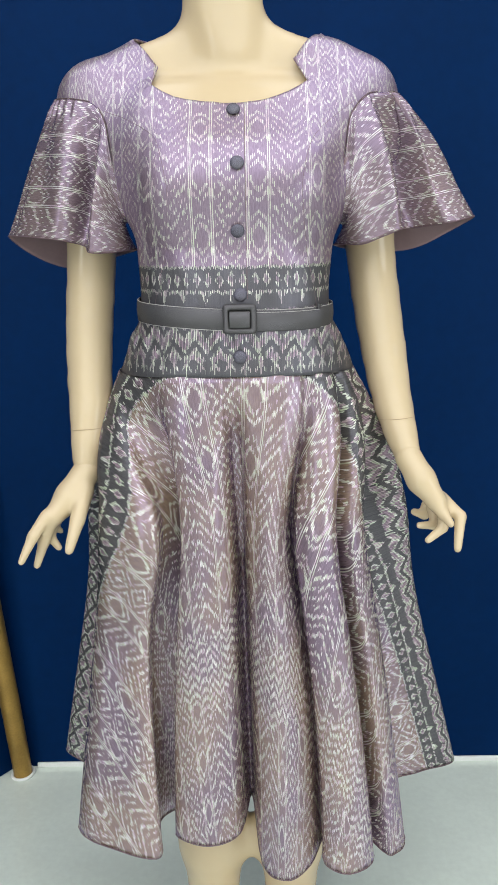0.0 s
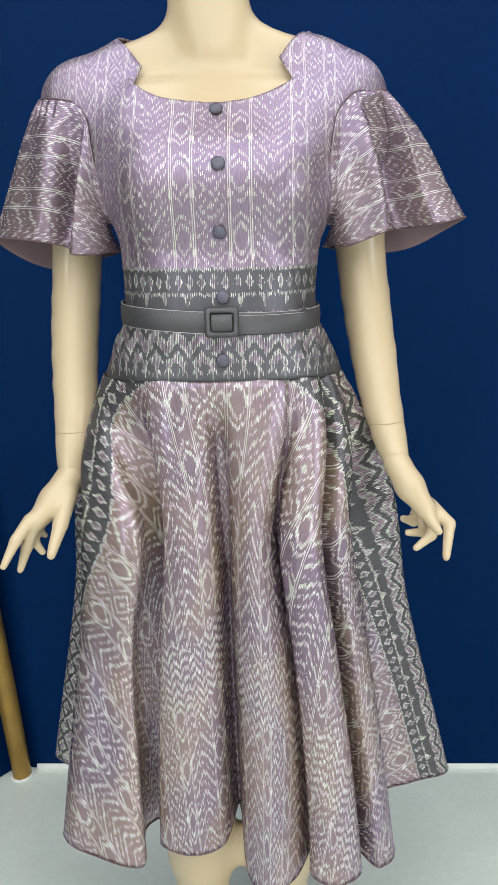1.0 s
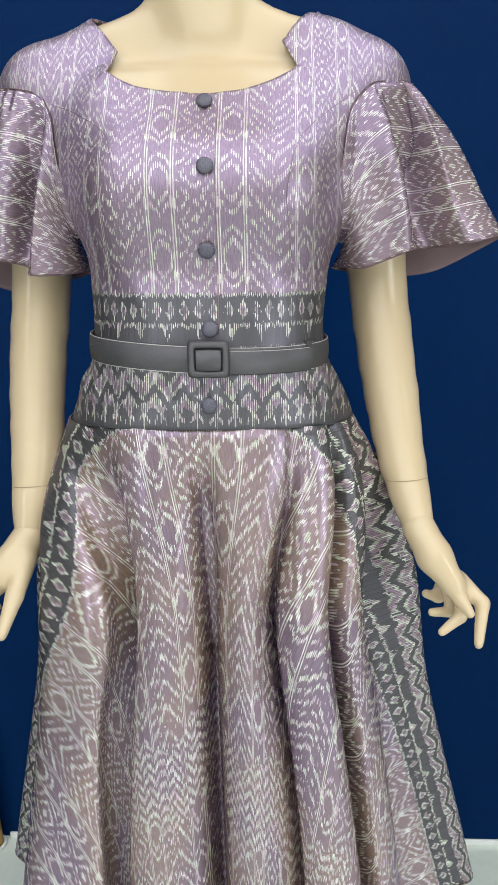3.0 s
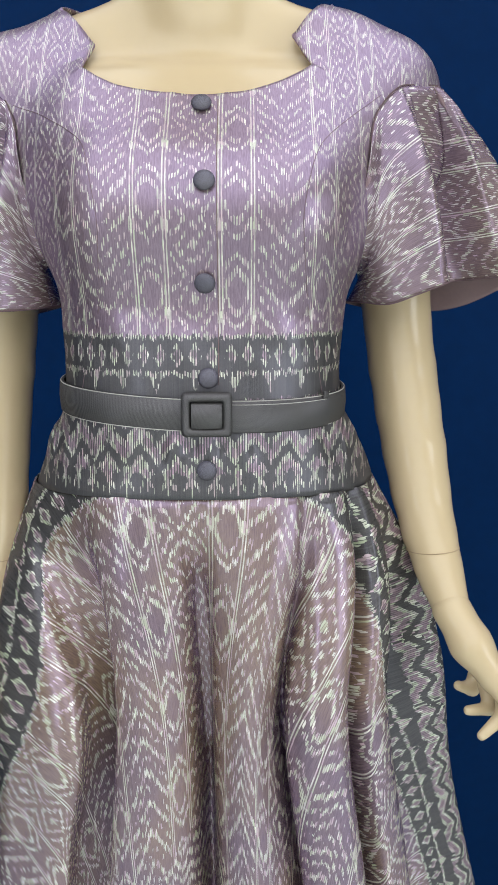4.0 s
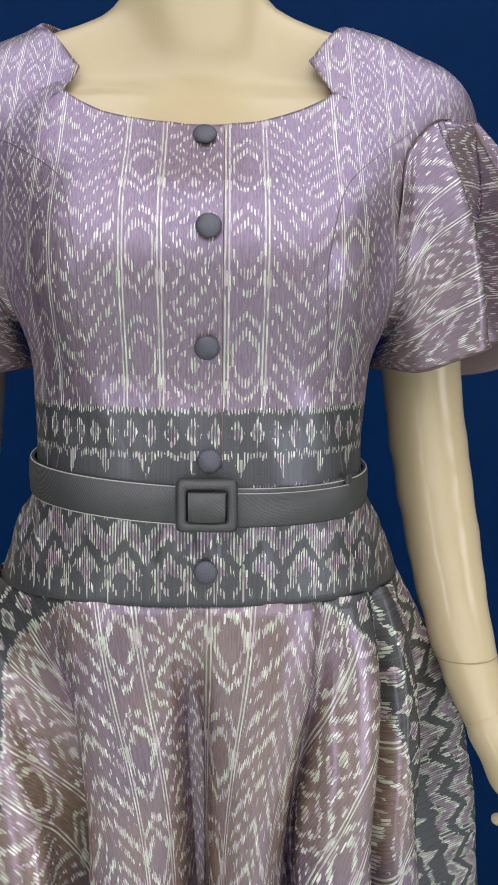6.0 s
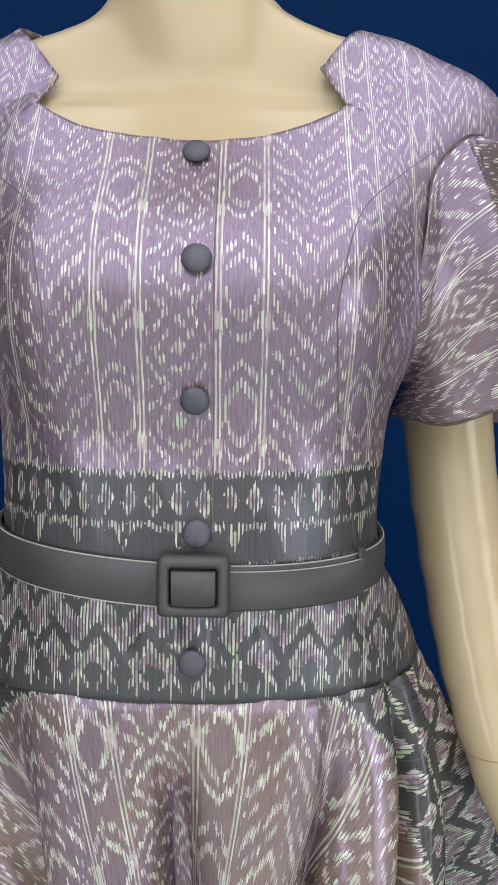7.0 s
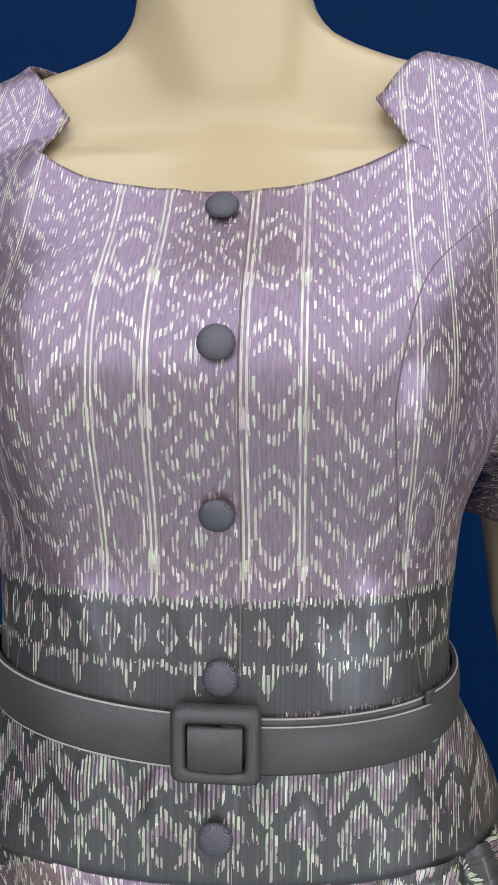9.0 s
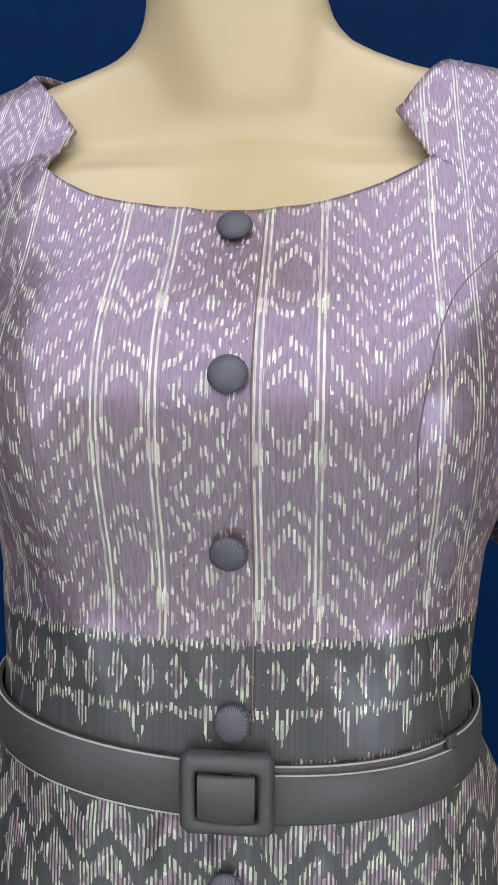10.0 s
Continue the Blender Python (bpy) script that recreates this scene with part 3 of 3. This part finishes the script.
    crease += 0.0011 * np.sin(x * 130 + 3 * np.sin(z * 30)) * np.exp(-((z - 1.25) / 0.03) ** 2)
    p[..., 1] -= crease * (p[..., 1] < 1.12)
    u = (p[..., 0] - CX) * (1 + 0.3 * (np.abs(p[..., 0] - CX) / 0.13) ** 2)
    v = p[..., 2] + 0.45 * np.clip(p[..., 1] - 1.005, 0, 1) * np.clip((p[..., 2] - 1.36) / 0.05, 0, 1)
    ob = mesh_object("bodice", p.reshape(-1, 3), grid_faces(len(rows), nu, False), IKAT_BODICE, dress, "lilac ikat silk bodice with charcoal waist border", np.stack([u, v], -1).reshape(-1, 2))
    thicken(ob, 0.0016)


bodice()
# curved seams from the armholes over the bust to the waist, and the button stand's edge
for bearings, rises in (((-84, -75, -60, -47.5, -39, -35, -36.2, -43.3, -52, -56), (26.9, 27.2, 24.2, 18.5, 8.7, -3, -14.5, -30.8, -46, -53)),
                        ((82, 71, 59, 49, 41.5, 37, 36.1, 40.3, 49.0, 56), (30.3, 27.7, 23.4, 17.8, 10.5, 1.5, -8, -21, -37, -53))):
    steps = np.linspace(0, 9, 64)
    path = shell(O, aim(spline(range(10), bearings, steps), spline(range(10), rises, steps)), GAP + 0.0002)
    part("bust_seam", tube(path, 0.00028, 5), SEAM, dress, "curved dark seam over the bust")
edge = np.array([[-0.0035, 1.12, z] for z in np.linspace(1.222, 1.452, 40)])
path = shell(edge, np.array([[0.0, -1.0, 0.0]]).repeat(40, 0), GAP + 0.0001)
part("button_stand", tube(path, 0.00045, 5), LINING, dress, "folded edge of the button stand")


def ring(bearing, z, a, front, back, cx=CX - 0.003):
    """A waist-like ring at bearing (radians from the front)."""
    c, h = (front + back) / 2, (back - front) / 2
    e = 2 / 2.08
    s, k = np.sin(bearing), np.cos(bearing)
    return np.stack([cx + a * np.sign(s) * np.abs(s) ** e, c - h * np.sign(k) * np.abs(k) ** e, z + 0 * bearing], -1)


def peplum():
    nu, nv = 361, 16
    az = np.radians(np.linspace(-180, 180, nu))
    waist = shell(np.array([CX, 1.105, 1.205]), aim(np.degrees(az), 0 * az), GAP - 0.001)
    rows = []
    for q in np.linspace(0, 1, nv):
        gather = 0.0034 * np.sin(az * 21 + 3 * np.sin(az * 5)) * math.exp(-((q - 0.42) / 0.20) ** 2)
        a = 0.1200 + 0.0395 * q**0.80
        r = ring(az, 1.205 + (1.1250 - 0.006 * np.sin(az) ** 2 - 1.205) * q, a + gather, 1.016 - 0.006 * q - gather, 1.200 + 0.02 * q)
        w = min(1, q / 0.45)
        w = w * w * (3 - 2 * w)
        rows.append(r * w + waist * (1 - w) + np.array([0, 0, 1]) * ((r - waist)[:, 2:] * (1 - w)))
    p = np.stack(rows)
    outward = np.stack([np.sin(az), -np.cos(az)], -1)
    ease = np.clip(np.linspace(-0.1, 1.3, nv), 0, 1)[:, None, None]
    for _ in range(6):
        p[..., :2] += outward * np.clip(0.007 - lower_field(p), 0, 0.03)[..., None] * ease
    x = p[..., 0] - CX
    u, v = x * (1 + 0.3 * (np.abs(x) / 0.15) ** 2), p[..., 2]
    ob = mesh_object("peplum", p.reshape(-1, 3), grid_faces(nv, nu, False)[:, ::-1], IKAT_BODICE, dress, "charcoal hip band with pale ikat chevrons", np.stack([u, v], -1).reshape(-1, 2))
    thicken(ob, 0.002)


peplum()

# folds of the skirt: bearing and radius at the hem, bearing at the hip seam, and angle in the cloth
FOLDS = [(-86, 0.317, -102, -93), (-73, 0.267, -96, -83), (-53, 0.326, -91, -75), (-39, 0.312, -84, -68), (-27.5, 0.290, -76, -62), (-37, 0.235, -66, -55), (-36, 0.196, -53, -47),
         (-29.5, 0.196, -41, -39), (-28.5, 0.243, -32, -32), (-16, 0.247, -20, -20), (-6, 0.214, -7, -7), (-2, 0.130, -2, -2), (2.5, 0.215, 4, 4), (10.4, 0.250, 18, 18), (20, 0.232, 30, 30),
         (31, 0.196, 34, 34), (25, 0.238, 38, 38), (30, 0.272, 44, 44), (41, 0.266, 51, 51), (52, 0.178, 56, 56), (44.5, 0.268, 60, 60), (46.5, 0.286, 64, 64), (54, 0.280, 68, 69),
         (70, 0.232, 75, 73), (80, 0.276, 85, 79), (88.3, 0.338, 97, 90)]
HEM_C = np.array([-0.005, 1.2])


def skirt():
    folds = list(FOLDS)
    for i, b in enumerate(range(104, 266, 16)):
        folds.append((b, 0.265 if i % 2 == 0 else 0.335, b, b))
    n = len(folds)
    hb = np.radians([f[0] if f[0] > -100 else f[0] for f in folds])
    hr = np.array([f[1] for f in folds])
    yb = np.array([float(f[2]) for f in folds])
    hem = np.stack([HEM_C[0] + hr * np.sin(hb), HEM_C[1] - hr * np.cos(hb)], -1)
    low = np.array([0.458 if f[0] < -0.5 and f[0] > -75 else 0.405 if 0 < f[0] < 60 else 0.432 if 60 <= f[0] < 95 else 0.468 for f in folds])
    per, nv = 16, 64
    t = np.arange(per) / per

    def smooth(x):
        p0, p1, p2, p3 = np.roll(x, 1, 0), x, np.roll(x, -1, 0), np.roll(x, -2, 0)
        out = []
        for q in t:
            out.append(0.5 * (2 * p1 + (p2 - p0) * q + (2 * p0 - 5 * p1 + 4 * p2 - p3) * q * q + (3 * p1 - p0 - 3 * p2 + p3) * q**3))
        return np.stack(out, 1).reshape(n * per, *x.shape[1:])

    def turn(keys):
        ext = np.append(keys, keys[0] + 360)
        b = np.concatenate([ext[i] + (ext[i + 1] - ext[i]) * t for i in range(n)])
        for _ in range(12):
            pad = np.concatenate([[b[-1] - 360], b, [b[0] + 360]])
            b = (pad[:-2] + 2 * b + pad[2:]) / 4
        return b
    bear, cloth = turn(yb), np.radians(turn(np.array([float(f[3]) for f in folds])))
    hem, low = smooth(hem), smooth(low)
    nu = n * per
    rb = np.radians(bear)
    yoke = ring(rb, 1.1260 - 0.006 * np.sin(rb) ** 2, 0.1600, 1.0098, 1.221)
    # the drape without its folds
    calm = np.stack([HEM_C[0] + 0.285 * np.sin(rb), HEM_C[1] - 0.245 * np.cos(rb)], -1)
    front = np.clip((np.cos(rb) - 0.25) / 0.4, 0, 1)[:, None]
    ridge = np.linalg.norm(hem - HEM_C, axis=-1)
    ridge = np.clip(ridge - 0.255, -0.07, 0.05)
    rows = []
    for q in np.linspace(0, 1, nv):
        w = q**0.90
        k = np.clip(q / 0.16, 0, 1)
        k = 0.5 + 0.5 * k * k * (3 - 2 * k)
        k = k * (1 + 0.9 * math.exp(-((q - 0.24) / 0.18) ** 2) + front * 0.35 * math.exp(-((q - 0.42) / 0.26) ** 2))
        end = calm * (1 - k) + hem * k
        xy = yoke[:, :2] * (1 - w) + end * w
        swell = 0.010 * math.sin(math.pi * min(q / 0.25, 1))
        xy = xy + swell * np.stack([np.sin(rb), -np.cos(rb)], -1) * (np.abs(np.sin(rb)) ** 2)[:, None]
        swell = 0.20 * math.exp(-((q - 0.20) / 0.17) ** 2)
        xy = xy + swell * ridge[:, None] * np.stack([np.sin(rb), -np.cos(rb)], -1)
        z = yoke[:, 2] * (1 - q) + low * q
        rows.append(np.concatenate([xy, z[:, None]], -1))
    p = np.stack(rows)
    outward = np.stack([np.sin(rb), -np.cos(rb)], -1)
    for _ in range(6):
        p[..., :2] += outward * np.clip(0.007 - lower_field(p), 0, 0.03)[..., None]
    phi = cloth * (0.72 + 0.28 * np.clip(np.abs(cloth) / 1.2, 0, 1))
    rho = 0.145 + 0.70 * np.linspace(0, 1, nv)[:, None]
    ease = np.clip((np.abs(phi) - 0.6) / 0.7, 0, 1)
    width = (0.18 + 0.38 * np.linspace(0, 1, nv)[:, None]) * (1 - ease) + 0.85 * rho * ease
    u, v = width * np.sin(phi), 0.85 * rho * np.cos(phi)
    faces = grid_faces(nv, nu, True)
    ob = mesh_object("skirt", p.reshape(-1, 3), faces[:, ::-1], IKAT_SKIRT, dress, "full flared lilac ikat silk skirt in deep folds", np.stack([u, v], -1).reshape(-1, 2))
    thicken(ob, 0.002)
    edge = p[-1][::4] + np.array([0, 0, 0.0015])
    part("hem_edge", tube(edge, 0.0009, 5, True), THREAD, dress, "rolled silk hem")
    part("hip_seam", tube((p[0] * 1.0 + np.concatenate([outward * (0.0028 - 0.0012 * np.sin(rb) ** 2)[:, None], 0 * rb[:, None] + 0.0004], -1))[::4], 0.0008, 5, True), PIPING, dress, "piped hip seam")


skirt()


# armhole and hem of each sleeve, from the armpit over the front and the outer side to the back
SLEEVES = {
    1: ([(0.116, 1.085, 1.372), (0.119, 1.078, 1.402), (0.130, 1.088, 1.442), (0.149, 1.100, 1.466), (0.166, 1.113, 1.472), (0.181, 1.125, 1.474), (0.191, 1.135, 1.474),
         (0.197, 1.158, 1.473), (0.195, 1.185, 1.470), (0.184, 1.208, 1.460), (0.163, 1.222, 1.432), (0.135, 1.212, 1.400), (0.118, 1.150, 1.372)],
        [(0.128, 1.118, 1.284), (0.147, 1.086, 1.284), (0.174, 1.079, 1.294), (0.1985, 1.083, 1.303), (0.2045, 1.126, 1.303), (0.225, 1.148, 1.303), (0.264, 1.108, 1.309),
         (0.305, 1.136, 1.317), (0.288, 1.186, 1.300), (0.246, 1.208, 1.277), (0.205, 1.222, 1.270), (0.150, 1.222, 1.274), (0.118, 1.165, 1.282)]),
    -1: ([(-0.163, 1.105, 1.368), (-0.166, 1.098, 1.400), (-0.176, 1.105, 1.438), (-0.193, 1.122, 1.462), (-0.214, 1.131, 1.469), (-0.234, 1.145, 1.472), (-0.249, 1.160, 1.474),
          (-0.256, 1.178, 1.474), (-0.252, 1.198, 1.470), (-0.240, 1.216, 1.460), (-0.222, 1.226, 1.440), (-0.190, 1.222, 1.405), (-0.165, 1.160, 1.370)],
         [(-0.160, 1.118, 1.281), (-0.182, 1.088, 1.279), (-0.207, 1.074, 1.280), (-0.219, 1.104, 1.288), (-0.246, 1.082, 1.296), (-0.284, 1.098, 1.300), (-0.318, 1.128, 1.302),
          (-0.331, 1.152, 1.300), (-0.317, 1.186, 1.280), (-0.288, 1.205, 1.262), (-0.258, 1.214, 1.256), (-0.195, 1.215, 1.270), (-0.158, 1.165, 1.280)]),
}


def loop_curve(points, per):
    """A smooth closed curve through points."""
    x = np.asarray(points, float)
    p0, p2, p3 = np.roll(x, 1, 0), np.roll(x, -1, 0), np.roll(x, -2, 0)
    out = [0.5 * (2 * x + (p2 - p0) * q + (2 * p0 - 5 * x + 4 * p2 - p3) * q * q + (3 * x - p0 - 3 * p2 + p3) * q**3) for q in np.arange(per) / per]
    return np.stack(out, 1).reshape(-1, x.shape[1])


def settle(p, gap):
    """Points moved along the trunk's slope until they lie gap above it."""
    p = p.copy()
    for _ in range(5):
        f = torso_field(p)
        g = np.stack([(torso_field(p + e) - f) / 0.002 for e in np.eye(3) * 0.002], -1)
        p -= (f - gap)[..., None] * g / np.maximum((g * g).sum(-1, keepdims=True), 0.2)
    return p


def sleeve(side):
    """Flutter sleeve: gathered at the dropped shoulder seam, flaring to a folded hem."""
    per, nv = 26, 44
    top, hem = (loop_curve(q, per) for q in SLEEVES[side])
    top = settle(top, GAP + 0.0012)
    nu = len(top)
    a = np.arange(nu) / nu
    fold = np.exp(-((a - 0.27) / 0.13) ** 4)
    calm = hem
    for _ in range(1400):
        calm = 0.5 * calm + 0.25 * (np.roll(calm, 1, 0) + np.roll(calm, -1, 0))
    full = np.exp(-((a - 0.47) / 0.20) ** 2)
    mid = (top.mean(0) + hem.mean(0)) / 2
    away = hem - mid
    away[:, 2] = 0
    away /= np.linalg.norm(away, axis=-1, keepdims=True)
    rows = []
    for q in np.linspace(0, 1, nv):
        w = q**0.92
        p = top * (1 - w) + hem * w + (hem - calm) * (fold * 0.95 * math.sin(math.pi * min(1, q + 0.04)) ** 0.8)[:, None]
        puff = (0.006 + (0.003 if side < 0 else 0.009) * full) * math.sin(math.pi * min(1, q / 0.75)) * math.exp(-1.6 * q)
        gather = 0.0026 * np.cos(2 * np.pi * a * 31 + 3 * np.sin(a * 17)) * full * math.exp(-((q - 0.06) / 0.075) ** 2)
        soft = 0.0035 * np.cos(2 * np.pi * a * 9 + 1.0) * full * math.sin(math.pi * q)
        p = p + away * (puff + gather + soft)[:, None]
        rows.append(p)
    p = np.stack(rows)
    # the cloth stays clear of the shoulder and the bodice
    for _ in range(4):
        p[1:] += away * np.clip(GAP + 0.003 - torso_field(p[1:]), 0, 0.012)[..., None]
    # the pattern closes in a seam under the arm
    p = np.concatenate([p, p[:, :1]], 1)
    v = arc(p) - 0.06
    u = np.repeat(np.linspace(0, 0.19, nv)[:, None], nu + 1, 1)
    f = grid_faces(nv, nu + 1, False)
    ob = mesh_object("sleeve", p.reshape(-1, 3), f if side < 0 else f[:, ::-1], IKAT_SLEEVE, dress, "flared flutter sleeve of lilac ikat silk", np.stack([u, v], -1).reshape(-1, 2))
    ob.data.materials.append(LINING)
    thicken(ob, 0.0012, -1.0).modifiers["thickness"].material_offset = 1
    part("armhole_seam", tube(p[0][::2], 0.0006, 5), THREAD, dress, "dark gathered armhole seam")
    part("sleeve_hem", tube(p[-1][::2], 0.0008, 5), THREAD, dress, "narrow rolled sleeve hem")


sleeve(-1)
sleeve(1)


def front_y(x, z):
    """The bodice's front at a place."""
    o = np.array([[x, 1.12, z]])
    return float(shell(o, np.array([[0.0, -1.0, 0.0]]))[0, 1])


def button(x, z, y=None):
    bm = bmesh.new()
    bmesh.ops.create_uvsphere(bm, u_segments=28, v_segments=14, radius=0.0085)
    for q in bm.verts:
        q.co.z *= 0.52 if q.co.z > 0 else 0.30
    ob = part("button", bm, BUTTON, dress, "domed button covered in charcoal silk")
    y0 = front_y(x, z) if y is None else y
    y1 = front_y(x, z + 0.012) if y is None else y
    tilt = math.degrees(math.atan2(y1 - y0, 0.012))
    ob.matrix_world = pose(x, y0 - 0.004, z, 90 - tilt, 0, 0)


for bx, bz in ((-0.017, 1.448), (-0.013, 1.382), (-0.014, 1.304), (-0.012, 1.228)):
    button(bx, bz)
button(-0.014, 1.151, 1.012)


# ---- belt ----
def belt():
    root = tagged(new("belt"), "charcoal silk covered belt with a square buckle round the waist", "belt")
    nu = 241
    az = np.radians(np.linspace(-180, 180, nu))
    prof = [(-0.0130, 0.000), (-0.0138, 0.0018), (-0.0125, 0.0034), (0.0, 0.0042), (0.0125, 0.0034), (0.0138, 0.0018), (0.0130, 0.000)]
    rows = []
    for dz, off in prof:
        lift = 1.2005 - 0.004 * np.sin(az) - 0.004 * np.cos(az)
        hug = shell(np.array([CX, 1.105, 1.205]), aim(np.degrees(az), 0 * az), GAP + 0.0004 + off * 0.8)
        hug[:, 2] = lift + dz
        rows.append(hug)
    p = np.stack(rows)
    ob = mesh_object("band", p.reshape(-1, 3), grid_faces(len(prof), nu, False), GREY, root)
    for k in (1, 5):
        q = (p[k] * 0.55 + p[k + (1 if k == 1 else -1)] * 0.45)[::3] + np.array([0, -0.0004, 0])
        part("stitching", tube(q, 0.0005, 4), PALE_THREAD, ob, "pale stitched edge")
    tip = np.linspace(4, 61, 60)
    over = []
    for dz, off in ((-0.0118, 0.0), (-0.0124, 0.0016), (-0.0110, 0.0026), (0.0, 0.0034), (0.0108, 0.0028), (0.0122, 0.0018), (0.0116, 0.0)):
        hug = shell(np.array([CX, 1.105, 1.205]), aim(tip, 0 * tip), GAP + 0.0028 + off)
        b = np.radians(tip)
        hug[:, 2] = 1.1993 - 0.004 * np.sin(b) - 0.004 * np.cos(b) + dz
        over.append(hug)
    over = np.stack(over)
    tongue = mesh_object("tongue", over.reshape(-1, 3), grid_faces(7, 60, False), GREY, root, "overlapping belt end")
    part("stitching", tube((over[5] * 0.6 + over[4] * 0.4)[::2] + np.array([0, -0.0003, 0]), 0.0004, 4), PALE_THREAD, tongue)
    bulge = [[(-0.0135 + x, 1.0035 - 0.0028 * math.cos(x * 95), 1.1985 + z) for x in np.linspace(-0.0125, 0.0125, 13)] for z in (-0.0112, -0.0104, 0.0, 0.0092, 0.0100)]
    bulge = np.array(bulge)
    bulge[0, :, 1] += 0.003
    bulge[-1, :, 1] += 0.003
    mesh_object("strap_in_buckle", bulge.reshape(-1, 3), grid_faces(5, 13, False), GREY, root)
    # buckle
    bm, ringv = bmesh.new(), []
    cx, cy, cz = -0.0135, 1.006, 1.1985
    for ox, oz, yy in ((0.0205, 0.0180, 0.0045), (0.0210, 0.0185, 0.0), (0.0195, 0.0170, -0.0035), (0.0165, 0.0140, -0.0045), (0.0140, 0.0115, -0.0030), (0.0132, 0.0107, 0.0045)):
        c, loop = 0.004 if ox > 0.016 else 0.002, []
        for sx, sz, q0 in ((1, 1, 0), (-1, 1, 90), (-1, -1, 180), (1, -1, 270)):
            for q in (0, 30, 60, 90):
                b = math.radians(q0 + q)
                loop.append(bm.verts.new((cx + sx * (ox - c) + c * math.cos(b), cy + yy, cz + sz * (oz - c) + c * math.sin(b))))
        ringv.append(loop)
    for a, b in zip(ringv, ringv[1:]):
        for i in range(16):
            bm.faces.new((a[i], a[(i + 1) % 16], b[(i + 1) % 16], b[i]))
    bmesh.ops.recalc_face_normals(bm, faces=bm.faces)
    part("buckle", bm, GREY, root, "square buckle covered in charcoal silk")
    q = shell(np.array([CX, 1.105, 1.205]), aim(np.array([60.0, 62.5]), np.zeros(2)), GAP + 0.0048)
    q[:, 2] = 1.1965
    d = (q[1] - q[0])
    bm = box_bm(-0.0030, 0.0030, -0.0012, 0.0012, 0.0095, 0.0160, 0.0008)
    ob = part("keeper_loop", bm, GREY, root, "narrow silk belt loop")
    ob.matrix_world = pose(*q[0], 0, 0, math.degrees(math.atan2(d[1], d[0])))


belt()
